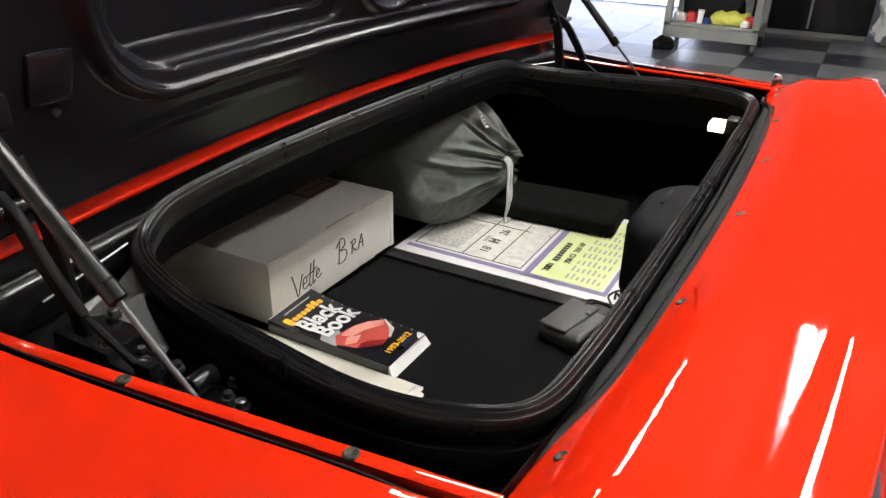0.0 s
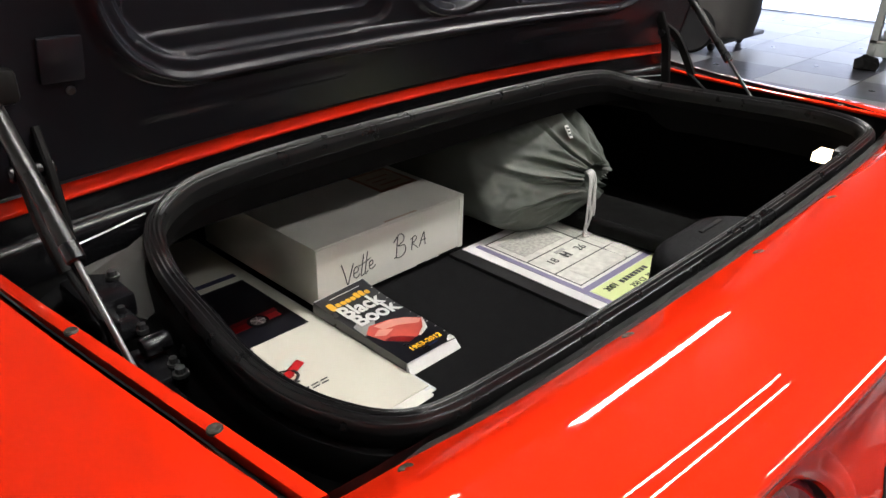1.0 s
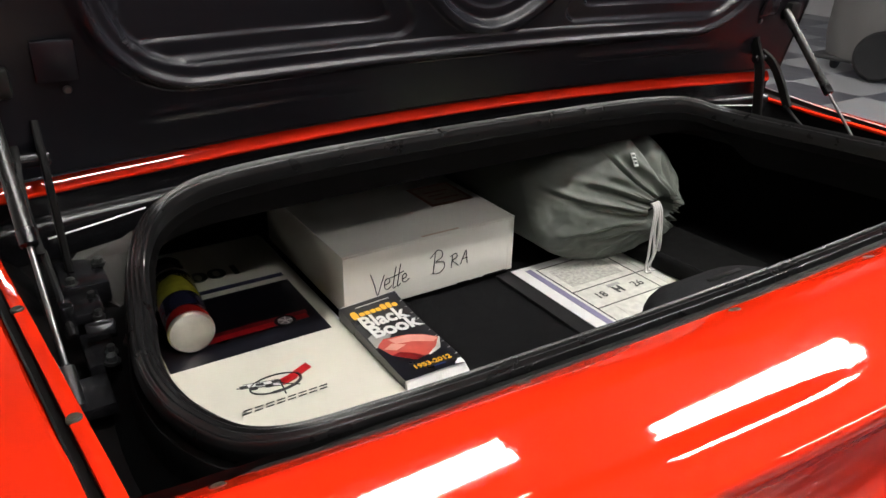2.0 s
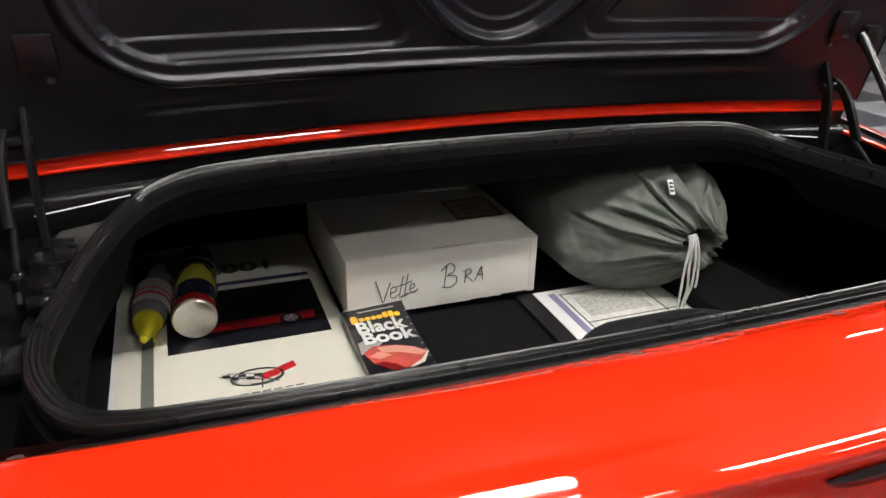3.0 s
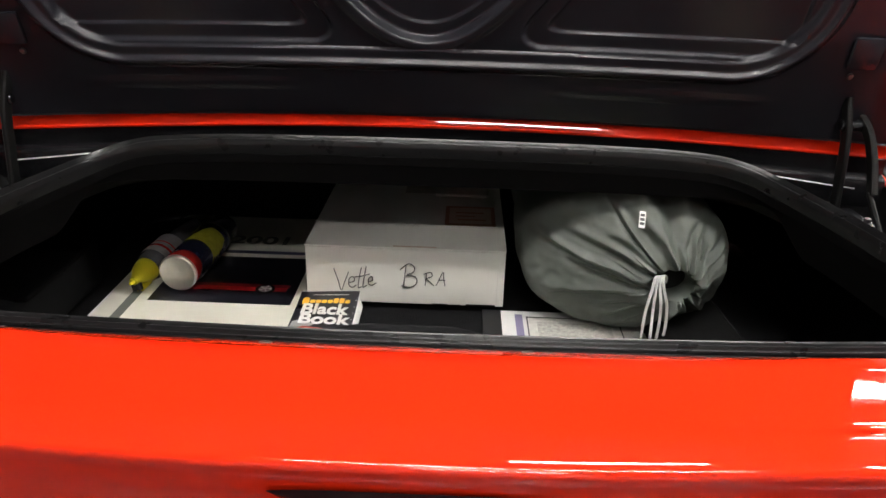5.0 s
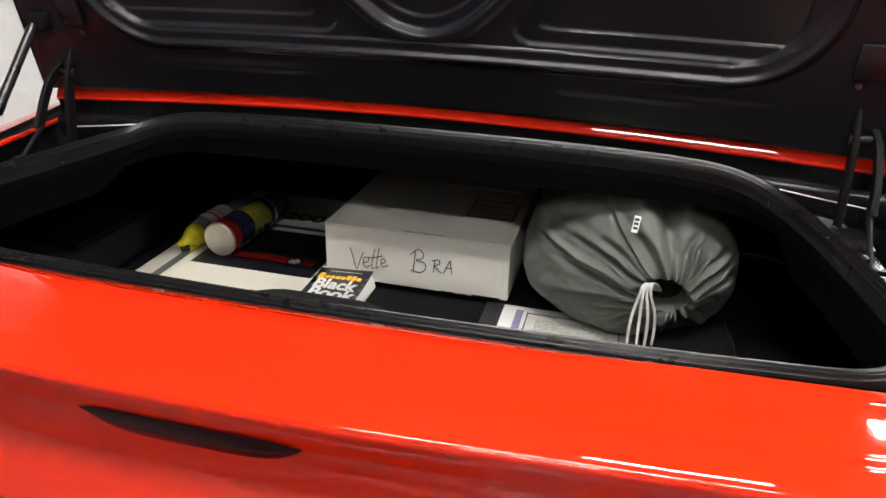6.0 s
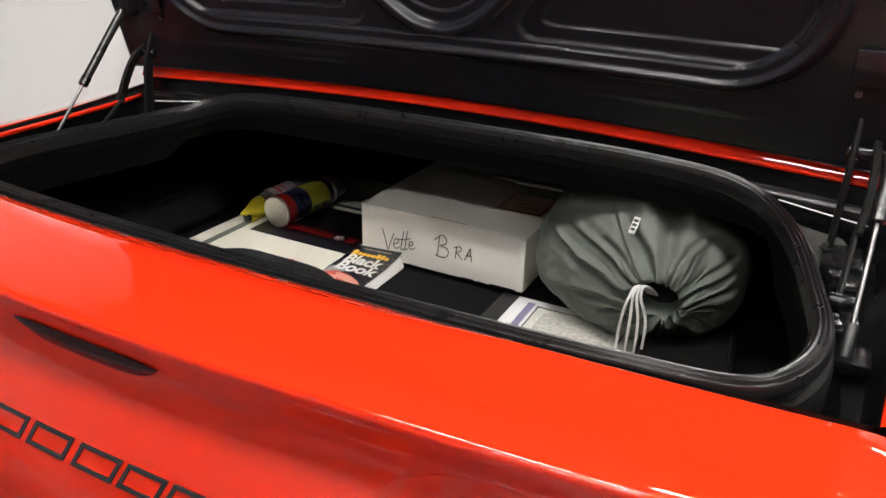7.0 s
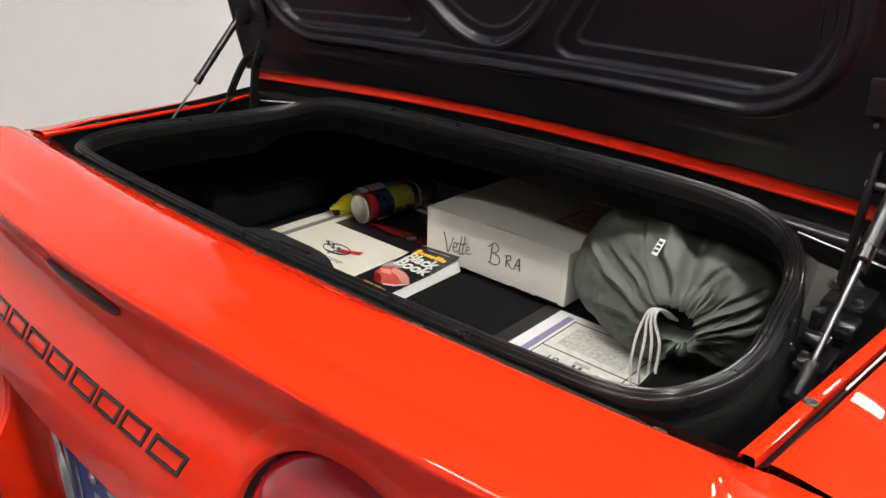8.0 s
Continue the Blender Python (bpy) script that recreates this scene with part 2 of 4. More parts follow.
first = ceiling_light((0.68, -0.12, 2.9), 0.77)
# last spot (.28, -1.95): unseen light added to fill the bumper and front strip
SPOTS = [(x, y + (.36 if x < 1 and y > 1 else 0)) for y in (-0.12, 1.5, 3.1, 4.7) for x in (-.12, .68, 2.08, 2.87) if x > 0 or y < 1] + [(-.92, 4.7), (-.12, 5.06), (3.66, 3.1), (.28, -1.95)]
for xx, yy in SPOTS:
    if (xx, yy) != (0.68, -0.12):
        copy_thing(first, Matrix.Translation((xx, yy, 2.9)))

# ---------- the car ----------
car = thing("sports_car", "red convertible sports car with its boot lid open", "car")


def side_x(y):
    """half width of the boot recess at y."""
    return 0.577 + 0.108 * (y - 0.21)


def rear_y(x):
    return 0.192 + 0.024 * (x / 0.57) ** 2


def strip_y(x):
    return 0.6865 - 0.031 * (x / 0.57) ** 2


def strip_z(x):
    """height of the front panel's lower edge at x."""
    u = (x / .57) ** 2
    return .9812 - .0160 * u + .0043 * u * u


def lip_y(x):
    return 0.006 + 0.113 * x * x * (1.0 if abs(x) < .62 else 0.8)


def deck_z(x):
    """height of the deck's front edge and of the fender tops at x."""
    ax = abs(x)
    over = min(max(0.0, ax - 0.60), 0.33)
    return 0.930 - 0.003 * (min(ax, .6) / 0.6) ** 2 - .05 * over - 0.26 * (1 - math.sqrt(1 - (over / 0.335) ** 2))


def deck_y(x):
    ax = abs(x)
    return rear_y(min(ax, .577)) if ax < .586 else .215


def deck_rise(x, y):
    """height of the rear deck over its front edge: rolled edge, flat top, slight upturn at the lip."""
    ax = abs(x)
    d = deck_y(x) - .003 - y
    mid = 1 - smooth(.12, .36, ax)
    roll = .0275 * (1 - max(0.0, 1 - d / (.050 + .036 * mid)) ** (1.35 + .45 * mid))
    soft = .0275 * smooth(.0, .15, d)
    roll -= (.0060 + .0038 * smooth(.12, .42, ax)) * smooth(.075, .006, d)
    w = smooth(.56, .64, ax)
    e = y - lip_y(x)
    return roll * (1 - w) + soft * w + .0026 * smooth(.08, .28, ax) * smooth(.048, .032, e) - .0012 * ((d - .1) / .1) ** 2 * smooth(0, .06, d)


def lip_z(x):
    return deck_z(x) - .0005 + deck_rise(x, lip_y(x) + .012)


# bumper section below the lip: back, down
SECTION = [(.0045, .0), (.002, -.0008), (.0005, -.003), (.0003, -.006), (.0022, -.013), (.0065, -.023), (.0105, -.034), (.0120, -.044), (.0108, -.055), (.0070, -.068),
           (.0000, -.085), (-.0085, -.106), (-.0172, -.130), (-.0240, -.155), (-.0280, -.18), (-.0300, -.21), (-.0315, -.235), (-.038, -.262), (-.057, -.295), (-.067, -.345), (-.062, -.42), (-.03, -.52), (.02, -.60)]


def bumper_y(x, z):
    """where the bumper's face lies at x and z."""
    yl, zt = lip_y(x), lip_z(x) - .0004
    for (a, b), (c, d) in zip(SECTION, SECTION[1:]):
        if d <= z - zt <= b:
            return yl + a + (c - a) * (z - zt - b) / (d - b)
    return yl


LAMPS = ((.375, .832), (.640, .825))


def in_lamp(x, z, k=1.0):
    return any(((abs(x) - a) / (.093 * k)) ** 2 + ((z - b) / (.073 * k)) ** 2 < 1 for a, b in LAMPS)


def deck_edge(x):
    """where the deck's skin ends over the seal: y and z."""
    y = deck_y(x) - .0155 * (1 - smooth(.42, .55, abs(x)))
    return y, deck_z(x) - .0005 + deck_rise(x, y - .003)


def build_rear_body():
    # deck, spoiler lip and bumper in one sweep across the car
    xs = sorted([-.60, .60, -.585, .585, -.59, .59] + [-.57 + 1.14 * i / 90 for i in range(91)] + [s * (.60 + .33 * math.sin(k / 12 * math.pi / 2)) for s in (-1, 1) for k in range(1, 13)])
    rows = []
    for x in xs:
        ax = abs(x)
        zd = deck_z(x)
        yl = lip_y(x)
        y0, ze = deck_edge(x)
        pts = [(y0 + .0005, ze - .0050), (y0 - .0006, ze - .0018), (y0 - .003, ze)]
        y1 = yl + .012
        for k in range(1, 41):
            f = k / 40
            yy = (y0 - .003) + (y1 - y0 + .003) * f
            pts.append((yy, zd - .0005 + deck_rise(x, yy)))
        zt = pts[-1][1] + .0002
        lip = zt
        fine = []
        for (c, d), (e, g) in zip(SECTION, SECTION[1:]):
            n = max(1, round((d - g) / .012))
            fine += [(c + (e - c) * k / n, d + (g - d) * k / n) for k in range(n)]
        pts += [(yl + c, zt + d) for c, d in fine + [SECTION[-1]]]
        rows.append([Vector((CX + x, y, z)) for y, z in pts])
    bm = grid_bm(rows)
    for f in [f for f in bm.faces if (abs(f.calc_center_median().x - CX) < 0.19 and f.calc_center_median().z < 0.745 and f.calc_center_median().y < 0.05)
              or (in_lamp(f.calc_center_median().x - CX, f.calc_center_median().z, 1.16) and f.calc_center_median().y < .09)]:
        bm.faces.remove(f)
    bmesh.ops.recalc_face_normals(bm, faces=bm.faces)
    return part("rear_bumper", bm, RED, car, "glossy red rear deck and bumper")


build_rear_body()


def build_deck_lip():
    """the folded black edge of the inner panel, just under the deck's skin."""
    rows = []
    for i in range(81):
        x = -.565 + 1.13 * i / 80
        y, z = deck_edge(x)
        out = rear_y(x) + .0015
        rows.append([Vector((CX + x, a, b)) for a, b in ((y - .004, z - .0062), (y + .0030, z - .0050), (y + .0052, z - .0038), (y + .0066, z - .0050), (y + .0066, z - .0085), (max(out, y + .008), min(.9215, z - .010)))])
    part("deck_lip", grid_bm(rows), GAPBLACK, car, "thin black folded edge under the red deck")


build_deck_lip()


def build_fender(s):
    rows = []
    for j in range(33):
        y = 0.215 + (1.9 - 0.215) * (j / 32) ** 1.3
        xi = side_x(min(y, 1.0)) + 0.020
        rise = 0.045 * smooth(0.4, 1.2, y)
        crest = .006 * smooth(.235, .32, y)
        zi = deck_z(xi) + rise
        pts = [(xi, zi - 0.06), (xi, zi - 0.002), (xi + .0006, zi - .0005)]
        for k in range(1, 25):
            f = k / 24
            xx = xi + .001 + (0.93 - xi - .001) * (math.sin(f * math.pi / 2) * .6 + .4 * f) * smooth(0, .35, f) ** .5
            pts.append((xx, deck_z(xx) + rise + crest * smooth(0, .005, xx - xi) * math.exp(-max(0, xx - xi - .006) / .13)))
        pts += [(0.935, zi - 0.3), (0.94, zi - 0.4), (0.92, zi - 0.6)]
        rows.append([Vector((CX + s * x, y, z)) for x, z in pts])
    bm = grid_bm(rows)
    bmesh.ops.recalc_face_normals(bm, faces=bm.faces)
    return part("fender", bm, RED, car)


def build_side_strip(s):
    """the narrow red rail between the recess and the gap."""
    rows = []
    for j in range(25):
        y = 0.213 + (0.74 - 0.213) * j / 24
        xi = side_x(y)
        zb = 0.927 + 0.03 * smooth(0.5, 1.3, y)
        rows.append([Vector((CX + s * x, y, z)) for x, z in ((xi + .001, zb - .0055), (xi, zb - .003), (xi + .0008, zb - .0008), (xi + .003, zb), (xi + .0095, zb), (xi + .0115, zb - .001), (xi + .012, zb - .004), (xi + .012, zb - .05))])
    bm = grid_bm(rows)
    bmesh.ops.recalc_face_normals(bm, faces=bm.faces)
    part("side_rail", bm, RED, car)
    rows = []
    for j in range(25):
        y = 0.216 + (0.9 - 0.216) * j / 24
        xi = side_x(y)
        zb = 0.9245 + 0.045 * smooth(0.4, 1.2, y)
        rows.append([Vector((CX + s * x, y, z)) for x, z in ((xi + .011, zb - .02), (xi + .0125, zb - .006), (xi + .016, zb - .004), (xi + .0185, zb - .002), (xi + .0192, zb + .0055 * smooth(.235, .32, y)), (xi + .021, zb + .0055 * smooth(.235, .32, y)))])
    part("gap_seal", grid_bm(rows), GAPBLACK, car, "black rubber strip in the body gap")
    # white line on the right only: the seal's highlight, drawn as a thin tube
    if s > 0:
        line = [Vector((CX + side_x(y) + .0195, y, .9305 + .045 * smooth(.4, 1.2, y))) for y in [.34 + .05 * k for k in range(12)]]
        part("gap_glint", tube_bm(spline(line, 3), .0009, 6), FIXTURE, car, "thin pale line painted as the highlight in the body gap")


for s in (-1, 1):
    build_fender(s)
    build_side_strip(s)


def build_front_panel():
    rows = []
    for i in range(49):
        x = -0.62 + 1.24 * i / 48
        y0 = strip_y(x)
        z0 = strip_z(x)
        pts = [(y0 + .002, z0 - .006), (y0 + .0005, z0 - .0045), (y0, z0 - .0025), (y0 + .0008, z0 - .0005), (y0 + .0028, z0 + .0040), (y0 + .0048, z0 + .0080), (y0 + .0072, z0 + .0114), (y0 + .011, z0 + .0132), (y0 + .017, z0 + .0140), (y0 + .035, z0 + .0140), (y0 + .08, z0 + .015), (y0 + .2, z0 + .024), (y0 + .5, z0 + .030), (1.9, z0 + .02)]
        rows.append([Vector((CX + x, y, z)) for y, z in pts])
    bm = grid_bm(rows)
    bmesh.ops.recalc_face_normals(bm, faces=bm.faces)
    part("front_deck_panel", bm, RED, car, "red body panel in front of the boot")
    rows = []
    for i in range(49):
        x = -0.62 + 1.24 * i / 48
        y0 = strip_y(x) + .003
        z0 = strip_z(x) - .005
        rows.append([Vector((CX + x, y0 + a, z0 + b)) for a, b in ((.004, .002), (-.001, -.002), (.001, -.006), (.002, -.024), (-.008, -.028), (-.010, -.032), (-.004, -.07))])
    part("front_wall", grid_bm(rows), BLACK_GLOSS, car, "black wall under the red panel edge")


build_front_panel()

# ---------- boot opening ----------
HALF = [(0.0, 0.2185, .9125), (0.25, 0.2195, .915), (0.400, 0.2205, .9195), (0.488, 0.231, .9215), (0.526, 0.276, .9245), (0.5378, 0.346, .925), (0.5265, 0.438, .9245),
        (0.508, 0.542, .9245), (0.477, 0.628, .930), (0.4345, 0.660, .943), (0.377, 0.6695, .952), (0.25, 0.675, .9565)]
RING_PTS = [(CX + x, y, z) for x, y, z in HALF] + [(CX, 0.678, .9575)] + [(CX - x, y, z) for x, y, z in HALF[:0:-1]]
RING = spline(RING_PTS, 8, closed=True)


def ring_normal(i):
    a, b = RING[i - 1], RING[(i + 1) % len(RING)]
    t = (b - a)
    n = Vector((t.y, -t.x, 0))
    return n.normalized()


def ring_loft(section, closed=True):
    rows = []
    for i, p in enumerate(RING):
        n = ring_normal(i)
        rows.append([p + n * o + Vector((0, 0, h)) for o, h in section])
    bm = grid_bm(rows, closed_u=closed, closed_v=True)
    bmesh.ops.recalc_face_normals(bm, faces=bm.faces)
    return bm


def body_outline(p):
    """where the way from the middle through p meets the edge of the recess."""
    c = Vector((CX, 0.45, 0))
    d = Vector((p.x - CX, p.y - 0.45, 0))
    best = None
    for k in range(1, 400):
        q = c + d * (1 + k * 0.004)
        if abs(q.x - CX) > side_x(q.y) + .003 or q.y < rear_y(q.x - CX) + .001 or q.y > strip_y(q.x - CX) + .005:
            return q
    return c + d * 2


def build_tub():
    seal = [(.004, -.026)]
    for k in range(33):
        o = .0108 - .0216 * k / 32
        seal.append((o, -.0105 + .015 * math.sqrt(max(0.0, 1 - (o / .0112) ** 2)) + .0010 * math.cos(2 * math.pi * o / .0042)))
    seal.append((-.006, -.027))
    part("weatherstrip", ring_loft(seal), RUBBER, car, "thick ribbed black rubber seal round the opening")
    lip = [(.004, -.022), (.0125, -.022), (.0145, -.028), (.015, -.04), (.016, -.06)]
    part("opening_flange", ring_loft(lip, closed=False), GAPBLACK, car)
    inner = [(-.005, -.018), (-.0085, -.021), (-.0092, -.033)]
    part("inner_flange", ring_loft(inner, closed=False), FLANGE, car)
    # gutter between the flange and the body
    rows = []
    for i, p in enumerate(RING):
        n = ring_normal(i)
        q = body_outline(p)
        a = p + n * .0155 + Vector((0, 0, -.05))
        b = Vector((q.x, q.y, .862 + .052 * smooth(.54, .62, q.y)))
        m1 = a.lerp(b, 0.35)
        m1.z = min(a.z, b.z) - .012
        m2 = a.lerp(b, 0.75)
        m2.z = min(a.z, b.z) - .014
        top = .922 if q.y < .26 else .9222 + .03 * smooth(.5, 1.3, q.y)
        rows.append([a, m1, m2, b, Vector((b.x, b.y, top if abs(q.x - CX) > .54 or q.y < .4 else .94))])
    bm = grid_bm(rows, closed_v=True)
    bmesh.ops.recalc_face_normals(bm, faces=bm.faces)
    part("gutter", bm, GUTTER, car)
    # cavity: shelf underside, walls and floor
    rows = []
    for i, p in enumerate(RING):
        n = ring_normal(i)
        a = p - n * .009 + Vector((0, 0, -.031))
        d = Vector((p.x - CX, p.y - 0.45, 0)).normalized()

        def rect(x1, ya, yb, z):
            k = 9.0
            for s_ in range(400):
                k = s_ * .004
                q = Vector((CX, .45, 0)) + d * k
                if abs(q.x - CX) > x1 or q.y < ya or q.y > yb:
                    break
            return Vector((q.x, q.y, z))
        low = .845 + .049 * smooth(.56, .645, p.y) - .015 * smooth(.30, .25, p.y)
        a2 = Vector((a.x, a.y, low)) + n * .004
        b = rect(.66, .220, 1.13, low - .004)
        c = rect(.675, .222, 1.14, .80)
        e = rect(.63, .232, 1.12, .672)
        g = rect(.61, .240, 1.10, .6555)
        rows.append([a, a2, b, c, e, g])
    part("header_trim", grid_bm([r[:2] for r in rows], closed_v=True), FLANGE, car, "matt black trim under the seal")
    part("trunk_liner", grid_bm([r[1:] for r in rows], closed_v=True), CARPET, car, "black carpet lining of the boot")
    part("trunk_floor", box_bm(CX - .68, CX + .68, .22, 1.16, .60, .655), CARPET, car, smooth=False)


build_tub()


# ---------- lid ----------
def rrect(u, v, hw, v0, v1, r):
    """signed distance to a rounded rectangle, negative inside."""
    qx, qy = abs(u) - hw + r, abs(v - (v0 + v1) / 2) - (v1 - v0) / 2 + r
    return math.hypot(max(qx, 0), max(qy, 0)) + min(max(qx, qy), 0) - r


LIDV = 0.425      # length of the lid


def lid_height(u, v):
    u += .008
    d = rrect(u, v, .501, .0875, .412, .115)
    # raised field with a steep edge, then shallow steps down to the middle
    h = .003 + .0155 * smooth(.016, .0, d) - .0075 * smooth(-.0005, -.0070, d) - .0042 * smooth(-.0165, -.0205, d)
    # slim rib low on the flange
    h += .0016 * smooth(.040, .050, v) * smooth(.062, .052, v) * smooth(.47, .42, abs(u)) * smooth(.15, .2, abs(u))
    inner = -.014 - d
    if inner > 0:
        # open bowl in the middle, a panel on each side that follows it
        cu_ = (.114 + 5.4 * u * u - v) / math.sqrt(1 + (10.8 * u) ** 2)
        pl = rrect(abs(u) - .303, v, .185, .112, .378, .032)
        k = .032 - cu_
        q = max(0.0, .02 - abs(pl - k)) / .02
        pl = max(pl, k) + .005 * q * q
        web = smooth(0, .008, inner)
        h -= .0060 * web * smooth(.003, -.004, pl)
        h -= .0040 * smooth(-.0185, -.0225, pl)
        h += .0040 * web * smooth(.012, .004, abs(cu_ - .003))
        h -= .0110 * web * smooth(.001, -.008, cu_)
        h -= .0035 * smooth(-.021, -.025, cu_)
    return h


def build_lid():
    base = Vector((CX, .694, .977))
    up = Vector((0, -math.sin(radians(15.5)), math.cos(radians(15.5))))
    out = Vector((0, -math.cos(radians(15.5)), -math.sin(radians(15.5))))

    def L(u, v, h):
        bow = (u / .6) ** 2
        return base + Vector((u, -.042 * bow, 0)) + up * (v - .006 * bow + .012) + out * h

    def low_edge(u):
        return .0075 - .0045 * u * u
    rows = []
    NU, NV = 600, 300
    for j in range(NV + 1):
        row = []
        for i in range(NU + 1):
            u = -1 + 2 * i / NU
            v = low_edge(u) + (LIDV - low_edge(u)) * j / NV
            u *= .628 - .022 * v / LIDV
            row.append(L(u, v, lid_height(u, v)))
        rows.append(row)
    bm = grid_bm(rows)
    part("lid_inner_panel", bm, LIDBLACK, car, "black moulded inner panel of the raised boot lid")
    rows = []
    for j in range(13):
        v = .006 + (LIDV - .006) * j / 12
        hw = .630 - .022 * v / LIDV
        rows.append([L(-hw + 2 * hw * i / 24, v, -.018 - .02 * math.sin(math.pi * i / 24) ** .5) for i in range(25)])
    part("lid_outer_skin", grid_bm(rows), RED, car, "red outer skin of the boot lid")
    edge = []
    for k in range(97):
        f = k / 96 * 4
        if f < 1:
            u, v = -1 + 2 * f, 0
        elif f < 2:
            u, v = 1, f - 1
        elif f < 3:
            u, v = 1 - 2 * (f - 2), 1
        else:
            u, v = -1, 4 - f
        hw = .630 - .022 * v
        vv = low_edge(u) + v * (LIDV - low_edge(u))
        edge.append([L(u * hw, vv - (.002 if v == 0 else 0), h) for h in (-.012, -.008, .0, .005)])
    part("lid_edge", grid_bm(edge), BLACK, car)
    # square stop pads and screws near the lid's ends
    turn = Matrix((Vector((1, 0, 0)), up, out)).transposed().to_4x4()
    for s in (-1, 1):
        at = L(s * .537, .128, .004)
        pad = part("stop_pad", box_bm(-.019, .019, -.021, .021, 0, .007, .003), LIDBLACK, car, "square satin black stop pad on the lid")
        pad.matrix_basis = Matrix.Translation(at) @ turn
        screw = part("lid_screw", lathe_bm([(.0042, 0), (.0042, .0015), (.003, .0028), (0, .003)], 10), STEEL, car)
        screw.matrix_basis = Matrix.Translation(L(s * .530, .096, .0045)) @ turn


build_lid()


# ---------- struts and hinges ----------
def build_strut(s):
    top, joint, foot = Vector((s * .588, .618, 1.092)), Vector((s * .582, .505, .975)), Vector((s * .578, .414, .881))
    st = part("gas_strut", rod_bm(top, joint, .0070), STRUT, car, "black gas strut holding the lid")
    part("piston_rod", rod_bm(joint, foot, .0025), STEEL, st, "bright steel rod")
    part("end_collar", rod_bm(joint.lerp(top, .10), joint.lerp(top, -.012), .0078), BLACK_GLOSS, st)
    part("ball_socket", rod_bm(foot.lerp(joint, .16), foot.lerp(joint, -.12), .0065), BLACK, st)
    part("top_bracket", box_bm(CX + s * .59 - .014, CX + s * .59 + .014, .605, .628, 1.075, 1.105, .006), GAPBLACK, st)
    part("foot_bracket", box_bm(CX + s * .575 - .02, CX + s * .575 + .014, .39, .44, .862, .874, .003), BLACK_GLOSS, st)
    h = part("hinge_arm", plate_bm(spline([(s * .552, .640, 1.045), (s * .552, .620, 1.0), (s * .552, .612, .955), (s * .552, .604, .900)], 6), .018, .007), GAPBLACK, car, "black steel hinge arm")
    part("hinge_link", plate_bm(spline([(s * .574, .636, 1.02), (s * .576, .612, 1.005), (s * .577, .590, .975), (s * .574, .566, .938)], 6), .015, .008), GAPBLACK, h)
    part("hinge_pin", rod_bm(Vector((s * .545, .628, 1.012)), Vector((s * .584, .628, 1.012)), .0075, 14), BLACK_GLOSS, h)
    part("link_rod", rod_bm(Vector((s * .572, .570, .940)), Vector((s * .566, .490, .887)), .0035, 8), GAPBLACK, h)
    part("hinge_base", box_bm(CX + s * .555 - .022, CX + s * .555 + .022, .56, .63, .875, .9, .004), BLACK_GLOSS, h)
    for (dx, y, z) in ((-.018, .60, .905), (.012, .57, .902), (-.02, .465, .884), (.0, .44, .884)):
        part("bolt", lathe_bm([(.007, 0), (.007, .003), (.0045, .003), (.0045, .008), (.003, .009)], 8, Matrix.Translation((CX + s * .555 + s * dx, y, z - .004))), STEEL, h)


def build_gutter_parts(s):
    bm = bmesh.new()
    P = [(.472, .634, .928), (.508, .628, .913), (.552, .632, .905), (.566, .622, .895), (.548, .576, .879), (.522, .545, .868), (.506, .557, .879), (.492, .602, .909)]
    vs = [bm.verts.new((CX + s * x, y, z)) for x, y, z in P]
    lo = [bm.verts.new((CX + s * x, y, z - .012)) for x, y, z in P]
    bm.faces.new(vs)
    for i in range(8):
        bm.faces.new((vs[i], vs[(i + 1) % 8], lo[(i + 1) % 8], lo[i]))
    bmesh.ops.recalc_face_normals(bm, faces=bm.faces)
    part("gutter_panel", bm, COMPOSITE, car, "dull grey composite panel beside the hinge", smooth=False)
    # pale tube stands for the bright glint along the black gutter edge
    part("gutter_glint", tube_bm(spline([(CX + s * .475, .650, .934), (CX + s * .52, .642, .930), (CX + s * .575, .632, .926)], 6), .0010, 6), FIXTURE, car, "thin pale line painted as the gutter edge's highlight")
    b = part("hinge_bracket", box_bm(CX + s * .562 - .016, CX + s * .562 + .016, .515, .560, .880, .893, .003), BLACK_GLOSS, car, "black steel hinge bracket")
    part("bracket_lug", box_bm(CX + s * .562 - .022, CX + s * .562 - .010, .500, .520, .878, .912, .003), BLACK_GLOSS, b)
    part("roller", lathe_bm([(.0, -.012), (.008, -.012), (.009, -.010), (.009, .010), (.008, .012), (0, .012)], 14, Matrix.Translation((CX + s * .556, .478, .893)) @ pose(0, 0, 0, 0, 90)), BLACK_GLOSS, b)
    part("bracket_foot", box_bm(CX + s * .562 - .012, CX + s * .562 + .014, .44, .50, .868, .882, .003), BLACK_GLOSS, b)
    for y in (.455, .508, .548):
        part("bolt", lathe_bm([(.0055, 0), (.0055, .004), (.0035, .004), (.0035, .009), (0, .010)], 8, Matrix.Translation((CX + s * .553, y, .889 if y > .5 else .880))), STEEL, b)


for s in (-1, 1):
    build_strut(s)
    build_gutter_parts(s)


def build_antenna():
    m = Matrix.Translation((.676, .212, deck_z(.664) - .009))
    a = part("antenna_base", lathe_bm([(.013, -.01), (.013, .003), (.011, .006), (.0105, .014), (.009, .018), (.006, .020), (0, .020)], 24, m), BLACK, car, "small round black antenna base")
    part("antenna_cap", lathe_bm([(.0075, .018), (.0075, .024), (.005, .027), (0, .0275)], 16, m), CHROME, a)


build_antenna()


